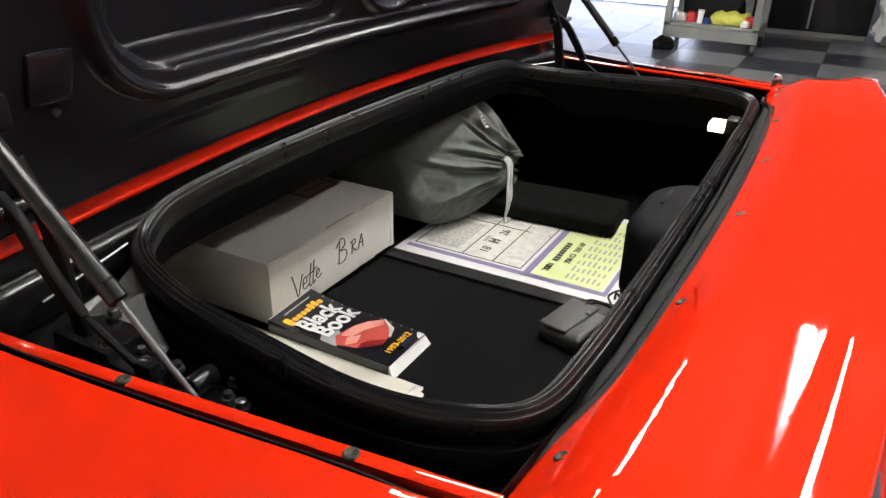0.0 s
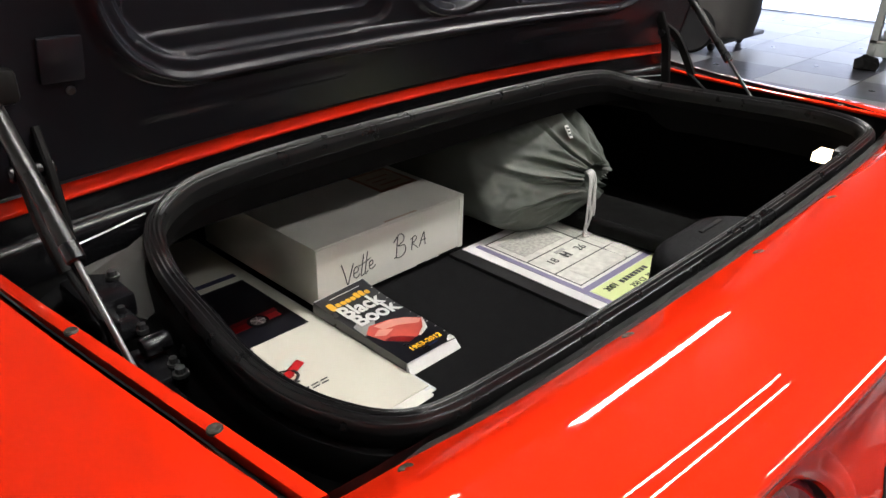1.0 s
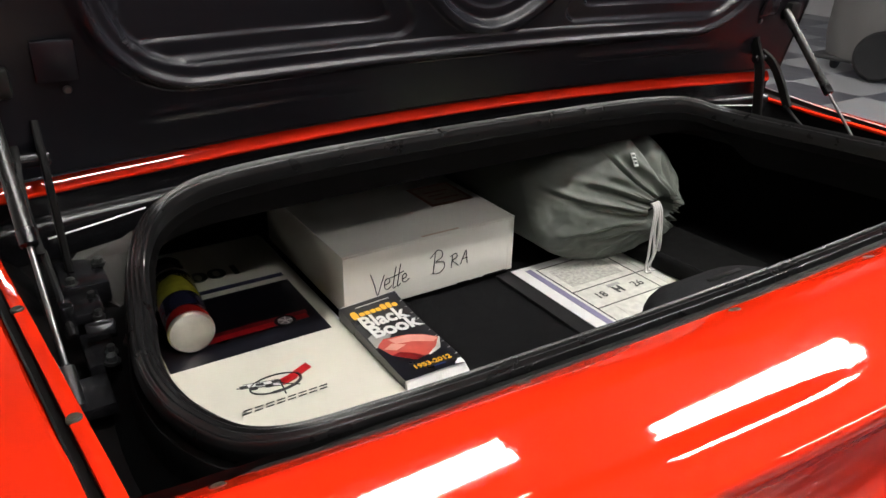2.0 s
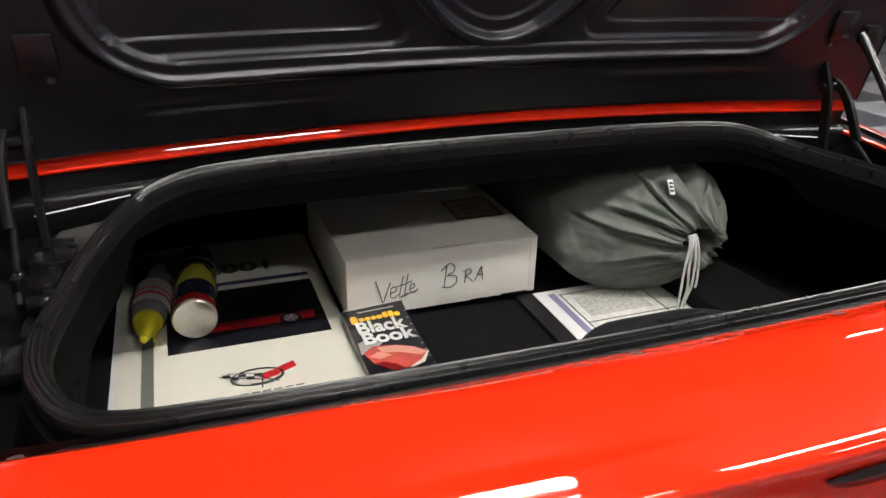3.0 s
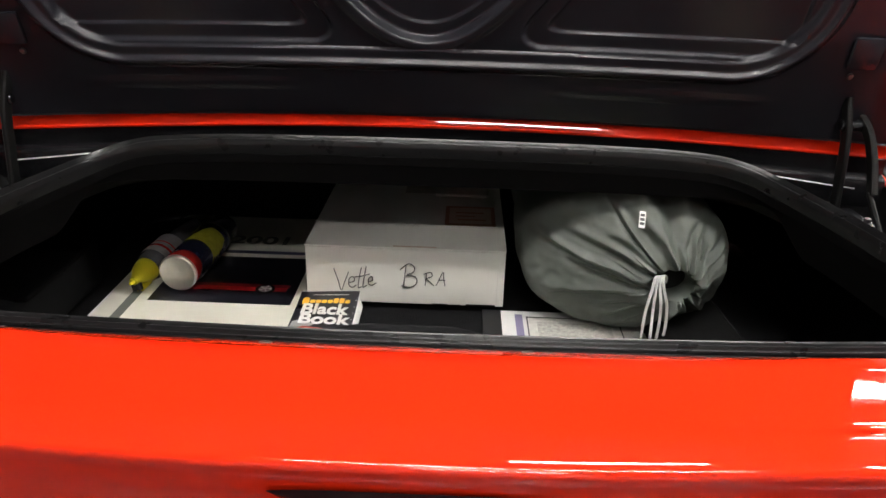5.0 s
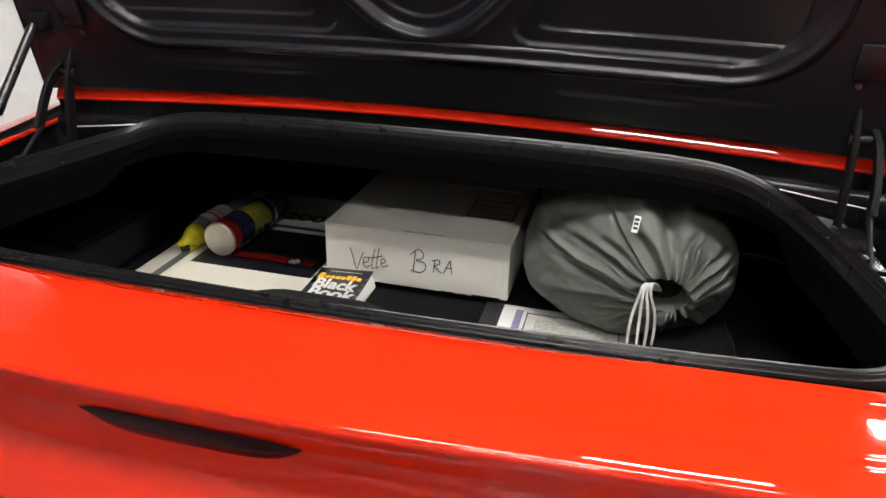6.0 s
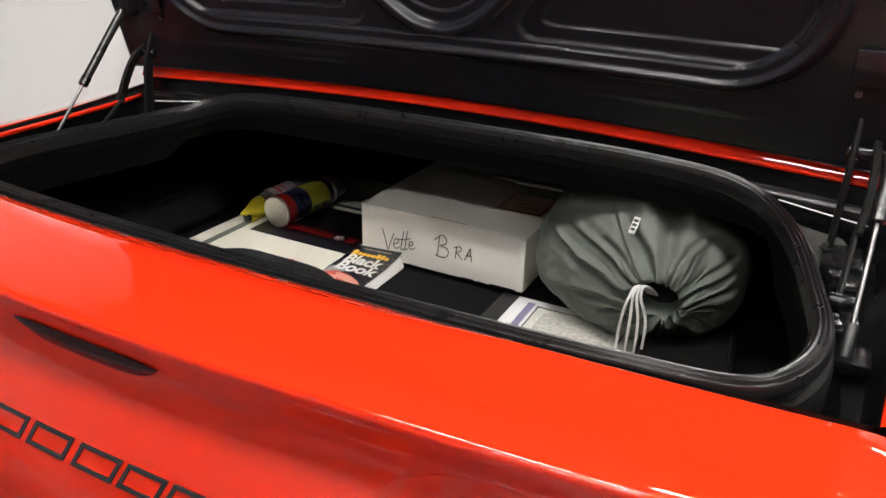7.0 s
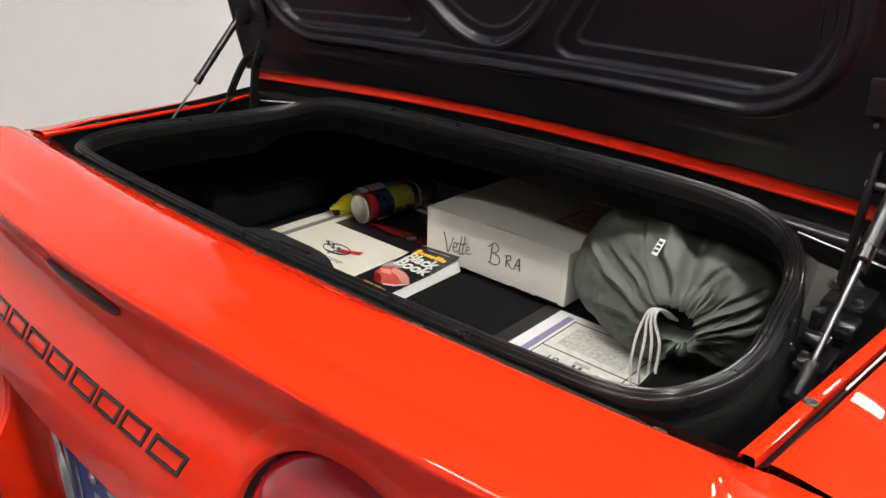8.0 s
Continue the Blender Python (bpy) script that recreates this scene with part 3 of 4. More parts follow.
# ---------- rubber plugs, lamp, badge ----------
def plug(x, y, z, tilt=0):
    return part("rubber_plug", lathe_bm([(.0056, -.002), (.0056, .0004), (.0046, .0014), (.0026, .0009), (.0, .0)], 14, Matrix.Translation((x, y, z)) @ pose(0, 0, 0, -tilt)), BRONZE, car)


for x in (-.520, -.307, -.092, .110, .325, .540):
    y = .160 + .036 * ((x - CX) / .53) ** 2
    plug(x, y, deck_z(x - CX) - .0005 + deck_rise(x - CX, y) - .0006, 24)
for s in (-1, 1):
    for y in (.308, .487):
        plug(CX + s * (side_x(y) + .0075), y, .9272 + .03 * smooth(.5, 1.3, y))


def build_rear_details():
    # high brake lamp under the lip
    rows = []
    for i in range(33):
        x = -.066 + .166 * i / 32
        t = 1 - abs((x - .017) / .0835) ** 5
        zs = [.9335 - .004 * (1 - t) - .022 * t * k / 6 for k in range(7)]
        rows.append([Vector((CX + x, bumper_y(x, z) - .0012 - .0035 * t * math.sin(k / 6 * 3.1), z)) for k, z in enumerate(zs)])
    part("high_brake_lamp", grid_bm(rows), LENS, car, "slim dark red brake lamp under the lip")
    # the maker's word as eight plain dark shapes: slanted open frames, wide and low
    for x0, wide in ((-.200, .046), (-.145, .048), (-.088, .050), (-.030, .048), (.027, .047), (.080, .042), (.128, .042), (.178, .050)):
        bm = bmesh.new()
        for u0, u1, z0, z1 in ((.0, wide, -.0105, -.0073), (.0, wide, .0073, .0105), (.0, .0042, -.0073, .0073), (wide - .0042, wide, -.0073, .0073)):
            n = 4
            lo, hi = [], []
            for k in range(n + 1):
                for z, row in ((z0, lo), (z1, hi)):
                    x = x0 + u0 + (u1 - u0) * k / n + .5 * z
                    row.append((x, z + .834))
            ring = lo + hi[::-1]
            face = [bm.verts.new((x, bumper_y(x - CX, z) - .0016, z)) for x, z in ring]
            back = [bm.verts.new((x, bumper_y(x - CX, z) + .003, z)) for x, z in ring]
            for k in range(n):
                bm.faces.new((face[k], face[k + 1], face[2 * n - k], face[2 * n + 1 - k]))
            for k in range(len(ring)):
                j = (k + 1) % len(ring)
                bm.faces.new((face[k], face[j], back[j], back[k]))
        bmesh.ops.recalc_face_normals(bm, faces=bm.faces)
        part("badge_bar", bm, INK, car, smooth=False)
    # tail lamps in rounded wells
    for s in (-1, 1):
        for a, b in LAMPS:
            def well(k, inset):
                out = []
                for i in range(48):
                    q = 2 * math.pi * i / 48
                    x, z = a + .093 * k * math.cos(q), b + .073 * k * math.sin(q)
                    out.append(Vector((CX + s * x, bumper_y(x, z) + inset, z)))
                return out
            t = part("tail_lamp", grid_bm([well(.95, .013), well(.85, .006), well(.6, .001), well(.3, 0), well(.01, -.001)], closed_u=True), TAIL, car, "round dark red tail lamp")
            part("lamp_well", grid_bm([well(1.30, .0008), well(1.26, -.0002), well(1.2, -.0006), well(1.12, -.0010), well(1.05, -.0004), well(1.0, .002), well(.97, .009)], closed_u=True), RED, t)
            part("lamp_ring", grid_bm([well(.975, .007), well(.962, .011), well(.945, .015), well(.935, .014)], closed_u=True), BLACK, t)
    # number plate in its recess
    part("plate_recess", box_bm(CX - .26, CX + .26, .036, .10, .36, .77), BLACK, car, smooth=False)
    part("recess_top", box_bm(CX - .20, CX + .20, -.012, .045, .735, .750, .006), RED, car)
    for s in (-1, 1):
        zs = [.38 + .365 * k / 24 for k in range(25)]
        rows = [[Vector((CX + s * x, max(y, -.9), z)) for x, y in ((.206, bumper_y(.19, z) + .006), (.1915, bumper_y(.19, z) + .0005), (.186, bumper_y(.19, z) + .004), (.182, .04))] for z in zs]
        part("recess_cheek", grid_bm(rows), RED, car)
        part("plate_lamp", box_bm(CX + s * .168 - .013, CX + s * .168 + .013, .006, .038, .50, .690, .008), CHROME, car, "silver lamp housing beside the plate")
    pl = part("number_plate", box_bm(CX - .150, CX + .150, .027, .030, .488, .640, .004), PLATEBLUE, car, "blue number plate in a chrome frame")
    part("plate_frame", tube_bm([Vector(p) for p in ((CX - .152, .026, .485), (CX + .152, .026, .485), (CX + .152, .026, .643), (CX - .152, .026, .643), (CX - .152, .026, .485))], .005, 8), CHROME, pl)
    for k in range(6):
        part("plate_bar", box_bm(CX - .105 + .036 * k, CX - .08 + .036 * k, .0255, .0268, .53, .59), WHITEPAPER, pl, smooth=False)
    part("plate_bar", box_bm(CX - .06, CX + .06, .0255, .0268, .612, .620), WHITEPAPER, pl, smooth=False)
    for s in (-1, 1):
        part("plate_bolt", lathe_bm([(.009, 0), (.009, .004), (.005, .007), (0, .007)], 8, Matrix.Translation((CX + s * .09, .026, .622)) @ pose(0, 0, 0, 90)), CHROME, pl)


build_rear_details()


def build_wheels():
    for s in (-1, 1):
        m = Matrix.Translation((CX + s * .70, .95, .325)) @ pose(0, 0, 0, 0, 90 * s, 0)
        w = part("wheel", lathe_bm([(.20, -.10), (.29, -.12), (.32, -.10), (.325, 0), (.32, .10), (.29, .12), (.21, .10)], 40, m), RUBBER, car)
        part("rim", lathe_bm([(0, .07), (.06, .08), (.18, .06), (.21, .095)], 32, m), CHROME, w)


build_wheels()


# ---------- boot contents ----------
ZF = 0.655


def rounded_bm(x0, x1, y0, y1, z0, z1, r, wob=0.0, seed=0):
    bm = box_bm(x0, x1, y0, y1, z0, z1, r, 4)
    bmesh.ops.subdivide_edges(bm, edges=[e for e in bm.edges if e.calc_length() > .03], cuts=4, use_grid_fill=True)
    if wob:
        for v in bm.verts:
            n = noise.noise_vector(v.co * 12 + Vector((seed, 0, 0)))
            v.co += Vector((n.x, n.y, n.z if v.co.z > z0 + .01 else 0)) * wob
    return bm


def build_carton():
    t = thing("carton", "white cardboard carton with handwriting, lying in the boot", "box", (0, 0, 0))
    x0, x1, y0, y1, z0, z1 = -.1905, .131, .738, 1.07, .667, .766
    part("body", box_bm(x0, x1, y0, y1, z0, z1 - .002, .0015), CARD, t)
    part("lid_flap", box_bm(x0 - .001, x1 + .001, y0 + .001, y1, z1 - .0015, z1 + .0008, .0007), CARD, t, "grey-white flap")
    part("old_label", box_bm(.030, .118, .842, .935, z1 + .0008, z1 + .0011), BROWN, t, "faded brown label")
    for a, b, c, d in ((.030, .118, .842, .850), (.030, .118, .927, .935), (.030, .037, .850, .927), (.111, .118, .850, .927)):
        part("stamp_edge", box_bm(a, b, c, d, z1 + .0011, z1 + .0014), RUST, t, smooth=False)
    for a, b, c, d in ((.048, .098, .900, .906), (.048, .082, .884, .889), (.052, .102, .866, .872)):
        part("stamp_bar", box_bm(a, b, c, d, z1 + .0011, z1 + .0014), RUST, t, smooth=False)
    part("tape", box_bm(-.05, .11, 1.0, 1.05, z1 + .0008, z1 + .0014), TAPE, t)
    for a, b, c in ((.015, .040, .0022), (.046, .062, .0016), (.070, .118, .0030), (-.10, -.085, .0012)):
        part("torn_edge", box_bm(a, b, y0 - .0008, y0 + .003, z0 - .0004, z0 + c, .0006), FOAM, t)
    part("scuff", box_bm(-.05, .02, y0 + .004, y0 + .0085, z1 + .0007, z1 + .0011), BROWN, t)
    part("crumpled_tape", rounded_bm(.01, .105, .985, 1.03, z1 + .0008, z1 + .006, .002, .004, 21), TAPE, t, "crumpled clear packing tape")
    part("end_fold", box_bm(x1 - .012, x1 - .0105, y0 - .0009, y0, z0 + .004, z1 - .004), CARD, t)
    return t


carton = build_carton()


def stroke(pts, r=.0008, name="pen_stroke", parent=None, y=.7370):
    path = spline([(x, y, z) for x, z in pts], 5)
    return part(name, tube_bm(path, r, 5), INK, parent)


def write_carton():
    # handwriting, letter by letter (x, z) from the first letter's foot
    def at(ox, oz, k, pts):
        stroke([(ox + k * px, oz + k * pz) for px, pz in pts], parent=carton)
    oz = .690
    at(-.1445, oz, .037, [(-.02, 1.0), (.15, .45), (.28, -.05), (.42, .3), (.62, .85)])                      # V
    at(-.1222, oz + .004, .019, [(.05, .45), (.5, .6), (.45, 1.0), (.1, .85), (.05, .2), (.35, .0), (.7, .25)])
    at(-.1072, oz + .002, .038, [(.18, 1.0), (.08, .5), (.02, .05), (.18, .1)])                                # t
    at(-.1000, oz + .003, .038, [(.20, 1.05), (.1, .5), (.04, .05), (.2, .15)])                               # t
    at(-.1095, oz + .002, .038, [(-.05, .55), (.25, .6), (.6, .72)])
    at(-.0900, oz + .009, .015, [(.05, .4), (.5, .6), (.45, 1.0), (.1, .85), (.05, .2), (.4, .0), (.9, .3)])   # e
    oz = .700
    at(-.032, oz, .038, [(.10, .95), (.05, .5), (.0, .0)])                                                    # B
    at(-.032, oz, .038, [(-.15, .75), (.2, 1.05), (.45, .9), (.4, .65), (.12, .52), (.5, .45), (.55, .15), (.3, -.05), (-.1, .0)])
    at(.003, oz + .002, .024, [(.1, .95), (.05, .5), (.0, .0)])                                               # R
    at(.003, oz + .002, .024, [(-.1, .85), (.35, 1.0), (.45, .7), (.08, .5), (.3, .3), (.6, .0)])
    at(.021, oz + .003, .024, [(.0, .0), (.25, .6), (.45, 1.0), (.5, .5), (.58, .0)])                         # A
    at(.021, oz + .003, .024, [(.12, .4), (.35, .42), (.6, .42)])


write_carton()


def build_folder():
    t = thing("brochure_folder", "large white printed brochure with a dark car photograph, lying flat", "brochure")
    x0, x1, y0, y1 = -.53, -.1935, .485, 1.11
    for k in range(3):
        part("page", box_bm(x0 + .004 * k, x1 - .003 * k, y0 + .004 * k, y1, ZF + .0005 + .002 * k, ZF + .0022 + .002 * k), WHITEPAPER if k < 2 else PAPER, t, smooth=False)
    # loose sheets stick out of the near end
    for k, (a, b, c) in enumerate(((-.292, -.205, .478), (-.285, -.199, .482), (-.300, -.210, .474))):
        part("loose_sheet", box_bm(a, b, c, .60, ZF + .0024 + .0011 * k, ZF + .0030 + .0011 * k), CARD, t, smooth=False)
    z = ZF + .0068

    def flat(name, a, b, c, d, material, lift=0.0, parent=t):
        return part(name, box_bm(a, b, c, d, z + lift - .0004, z + lift), material, parent, smooth=False)
    ph = flat("photograph", -.455, -.218, .727, .908, PHOTO)
    # red car body low in the photograph: sill, tail and wheel
    flat("pictured_car", -.405, -.235, .772, .786, PHOTORED, .0006, ph)
    flat("pictured_flank", -.40, -.232, .786, .797, PHOTODARKRED, .0006, ph)
    m = Matrix.Translation((-.272, .7785, z + .0012))
    part("pictured_tyre", lathe_bm([(.0165, 0), (.0165, .0003)], 24, m), INK, ph)
    part("pictured_wheel", lathe_bm([(.008, 0), (.0115, .0006)], 24, m), GREYPRINT, ph)
    for k in range(5):
        a = 2 * math.pi * k / 5
        part("pictured_spoke", tube_bm([Vector((-.272, .7785, z + .0018)), Vector((-.272 + .0105 * math.cos(a), .7785 + .0105 * math.sin(a), z + .0018))], .0013, 5), WHITEPAPER, ph)
    flat("title_band", -.44, -.218, .925, .937, NAVY)
    text_part("year_print", "2001", .05, Matrix.Translation((-.331, .985, z + .0004)), STRIPE, t, squeeze=1.25, bold=.0012)
    flat("margin_stripe", -.490, -.474, .50, .98, STRIPE)
    # crossed flags drawn as plain shapes
    ring = [Vector((-.341 + .035 * math.cos(a), .635 + .019 * math.sin(a), z + .0003)) for a in [2 * math.pi * k / 40 for k in range(41)]]
    part("badge_ring", tube_bm(ring, .0012, 5), INK, t)
    arc = [Vector((-.3405 + .034 * math.cos(a), .6345 + .018 * math.sin(a), z + .0003)) for a in [-1.9 + 2.3 * k / 20 for k in range(21)]]
    part("badge_ring", tube_bm(arc, .0022, 5), INK, t)
    part("red_flag", slab_bm([(-.334, .6255), (-.312, .6315), (-.312, .646), (-.334, .640)], z, z + .0009), PHOTORED, t, smooth=False)
    part("red_flag", slab_bm([(-.312, .6335), (-.286, .6455), (-.289, .659), (-.312, .648)], z, z + .0010), PHOTORED, t, smooth=False)
    part("flag_field", slab_bm([(-.390, .6495), (-.335, .6265), (-.335, .6405), (-.378, .652)], z, z + .0007), WHITEPAPER, t, smooth=False)
    for i in range(5):
        for j in range(2):
            if (i + j) % 2 == 0:
                a, b, h = -.386 + .0102 * i, .6510 - .0022 * i - .0062 * j, .0062
                part("flag_square", slab_bm([(a, b - h), (a + .0102, b - h - .0022), (a + .0102, b - .0022), (a, b)], z, z + .0010), INK, t, smooth=False)
    part("flag_edge", tube_bm([Vector((-.390, .6485, z + .0006)), Vector((-.335, .6260, z + .0006))], .0006, 5), INK, t)
    part("flag_edge", tube_bm([Vector((-.380, .6525, z + .0006)), Vector((-.335, .6410, z + .0006))], .0006, 5), INK, t)
    part("flag_pole", tube_bm([Vector((-.3375, .607, z + .0006)), Vector((-.334, .640, z + .0006))], .0011, 5), INK, t)
    part("flag_pole", tube_bm([Vector((-.314, .616, z + .0006)), Vector((-.338, .633, z + .0006))], .0009, 5), INK, t)
    for i in range(8):
        a = -.400 + .0147 * i
        part("name_bar", slab_bm([(a, .5915), (a + .0112, .5915), (a + .0120, .5935), (a + .0008, .5935)], z, z + .0006), INK, t, smooth=False)
        part("name_bar", slab_bm([(a + .0022, .5975), (a + .0134, .5975), (a + .0142, .5995), (a + .003, .5995)], z, z + .0006), INK, t, smooth=False)
    return t


build_folder()


def build_book():
    t = thing("pocket_book", "thick black paperback guide leaning on the carton", "book")
    # far end lies a little higher, its cover curls up

    def P(u, v, h):
        # u across -1..1, v along 0..1 from the near end
        x = -.1515 + u * .048
        y = .534 + .206 * v
        z = ZF + .001 + h + .003 * v
        return Vector((x, y, z))
    bm = bmesh.new()
    lo = [[bm.verts.new(P(-.97 + 2.06 * i / 6, -.030 + 1.01 * j / 6, 0)) for i in range(7)] for j in range(7)]
    hi = [[bm.verts.new(P(-.97 + 1.94 * i / 6, .01 + .97 * j / 6, .0175 + .003 * (j / 6) ** 2 * (i / 6))) for i in range(7)] for j in range(7)]
    for j in range(6):
        for i in range(6):
            bm.faces.new((lo[j][i], lo[j + 1][i], lo[j + 1][i + 1], lo[j][i + 1]))
            bm.faces.new((hi[j][i], hi[j][i + 1], hi[j + 1][i + 1], hi[j + 1][i]))
    for i in range(6):
        bm.faces.new((lo[0][i], lo[0][i + 1], hi[0][i + 1], hi[0][i]))
        bm.faces.new((lo[6][i + 1], lo[6][i], hi[6][i], hi[6][i + 1]))
        bm.faces.new((lo[i + 1][0], lo[i][0], hi[i][0], hi[i + 1][0]))
        bm.faces.new((lo[i][6], lo[i + 1][6], hi[i + 1][6], hi[i][6]))
    part("page_block", bm, PAGES, t, "white page block", smooth=False)

    def top(u, v, lift=0.0):
        return P(u, v, .0185 + .010 * max(0.0, v - .55) ** 2 * 5 * (0.4 + 0.6 * (u + 1) / 2) - .003 * smooth(.12, 0, v) * smooth(.3, 1, u) + lift)

    def cover_patch(name, u0, u1, v0, v1, material, lift, parent, skew=0.0, n=8):
        rows = [[top(u0 + (u1 - u0) * i / n + skew * (j / n), v0 + (v1 - v0) * j / n, lift) for i in range(n + 1)] for j in range(n + 1)]
        return part(name, grid_bm(rows), material, parent)
    cv = cover_patch("cover", -1, 1, 0, 1, PHOTO, .0004, t, n=14)
    cover_patch("back_cover", -1, 1, 0, 1, PHOTO, -.0185, t, n=4)

    def letters(name, body, size, u, v, material, squeeze=1.0, bold=0.0):
        c = top(u, v)
        ob = text_part(name, body, size, Matrix.Translation((c.x, c.y, 0)), material, cv, squeeze=squeeze, bold=bold)
        for p in ob.data.vertices:
            p.co = top((p.co.x + .1515) / .048, (p.co.y - .534) / .206, .0022 + p.co.z)
        return ob
    cover_patch("subtitle_bar", -.55, .65, .935, .942, WHITEPAPER, .001, cv, n=6)
    letters("title_print", "Black", .041, -.04, .728, WHITEPAPER, .84, .0012)
    letters("title_print", "Book", .041, .04, .588, WHITEPAPER, .88, .0012)
    letters("year_print", "1953-2012", .0125, .10, .090, YELLOW, 1.1, .0003)
    cover_patch("publisher_bar", .05, .45, .045, .055, PLATEBLUE, .001, cv, n=3)

    def cover_poly(name, pts, material, lift):
        bm = bmesh.new()
        c = (sum(p[0] for p in pts) / len(pts), sum(p[1] for p in pts) / len(pts))
        mid = bm.verts.new(top(*c, lift))
        rim = [bm.verts.new(top(*p, lift)) for p in pts]
        for i in range(len(rim)):
            bm.faces.new((mid, rim[i], rim[(i + 1) % len(rim)]))
        return part(name, bm, material, cv)
    for i in range(8):
        c, w, lo, hi = -.70 + .195 * i, .088, .826, .872
        if i == 0:
            c, w, lo, hi = -.74, .115, .805, .905
        elif i in (5, 6):
            hi = .895
        ring = [(c + w * math.copysign(abs(math.cos(q)) ** .6, math.cos(q)), (lo + hi) / 2 + (hi - lo) / 2 * math.copysign(abs(math.sin(q)) ** .6, math.sin(q))) for q in [2 * math.pi * k / 16 for k in range(16)]]
        cover_poly("title_shape", ring, YELLOW, .001)
    rows = [[P(-1.0 - .012 * math.sin(math.pi * k / 4), .002 + .996 * j / 8, .0006 + (top(-1, .002 + .996 * j / 8).z - P(-1, .002 + .996 * j / 8, 0).z) * k / 4) for k in range(5)] for j in range(9)]
    part("spine", grid_bm(rows), PHOTO, t, "black spine")
    cover_poly("pictured_screen", [(-.97, .42), (-.93, .56), (-.70, .59), (-.20, .53), (-.45, .46)], GREYPRINT, .0007)
    cover_poly("pictured_car", [(-.90, .43), (-.55, .50), (.16, .47), (.60, .42), (.95, .335), (.66, .225), (.20, .185), (-.22, .17), (-.72, .29)], BOOKRED, .0009)
    cover_poly("pictured_glint", [(-.45, .475), (.16, .462), (.60, .41), (.93, .33), (.70, .30), (.15, .375), (-.35, .40)], PINKPRINT, .0011)
    cover_poly("pictured_glint", [(-.80, .38), (-.45, .42), (-.10, .36), (-.50, .33)], PINKPRINT, .0011)
    cover_poly("pictured_nose", [(-.72, .29), (-.22, .17), (.10, .18), (-.15, .25), (-.45, .30)], PHOTODARKRED, .0012)
    cover_poly("pictured_edge", [(.955, .338), (.985, .33), (.70, .212), (.25, .172), (.22, .185), (.665, .225)], WHITEPAPER, .0013)
    cover_patch("white_edge", -.98, .98, .985, .997, WHITEPAPER, .001, cv)
    for i in range(10):
        cover_patch("edge_tick", .90, .97, .10 + .085 * i, .105 + .085 * i, WHITEPAPER, .001, cv, n=2)
    return t


build_book()


def build_sticker():
    t = thing("window_sticker", "framed price sticker with purple border and green card", "sign")
    x0, x1, y0, y1 = .128, .475, .333, .735
    part("board", box_bm(x0 - .030, x1, y0 - .004, y1 + .004, ZF + .0005, ZF + .006), BLACK, t, "black backing board")
    part("sheet", box_bm(x0, x1 - .003, y0, y1, ZF + .006, ZF + .0072), WHITEPAPER, t, smooth=False)
    z = ZF + .0078

    def flat(name, a, b, c, d, material, lift=0.0):
        return part(name, box_bm(a, b, c, d, z + lift - .0004, z + lift), material, t, smooth=False)
    flat("purple_border", x0 + .022, x1 - .02, y0 + .018, y0 + .026, PURPLE)
    flat("purple_border", x0 + .022, x0 + .034, y0 + .026, y1 - .012, PURPLE)
    flat("purple_border", x0 + .034, x1 - .02, .487, .499, PURPLE)
    flat("green_card", x0 + .036, x1 - .03, y0 + .030, .485, LIME)
    flat("rating_panel", x0 + .042, x1 - .03, .507, y1 - .018, NEWSPRINT)
    for c in (.507, .560, .620, y1 - .02):
        flat("rule", x0 + .040, x1 - .028, c - .001, c + .001, INK, .0005)
    for a in (x0 + .041, .315, x1 - .03):
        flat("rule", a - .001, a + .001, .507, y1 - .018, INK, .0005)
    flat("rating_drawing", x0 + .056, .300, .636, .700, NEWSGREY, .0005)
    flat("rating_drawing", .200, .320, .512, .552, NEWSPRINT, .0005)
    flat("rating_drawing", .335, x1 - .045, .520, .700, NEWSPRINT, .0005)
    text_part("rating_print", "18", .024, Matrix.Translation((.205, .59, z + .0008)), INK, t)
    text_part("rating_print", "26", .024, Matrix.Translation((.288, .59, z + .0008)), INK, t)
    flat("pump_sign", .238, .243, .582, .602, INK, .0005)
    flat("pump_sign", .249, .254, .582, .602, INK, .0005)
    flat("pump_sign", .243, .249, .590, .595, INK, .0005)
    flat("pump_sign", .236, .262, .604, .612, GREYPRINT, .0005)
    text_part("card_print", "2001", .017, Matrix.Translation((.200, .468, z + .0008)), INK, t)
    for k in range(8):
        flat("name_bar", .228 + .0105 * k, .2355 + .0105 * k, .463, .473, INK, .0005)
    text_part("card_print", "350 CI  350 HP", .015, Matrix.Translation((.275, .446, z + .0008)), INK, t)
    for k in range(7):
        for j in range(8):
            w = .012 + .008 * ((k * 3 + j * 5) % 4) / 3
            flat("text_bar", .178 + .030 * j, .178 + .030 * j + w, .372 + .0092 * k, .3755 + .0092 * k, GREYPRINT, .0005)
    return t


build_sticker()


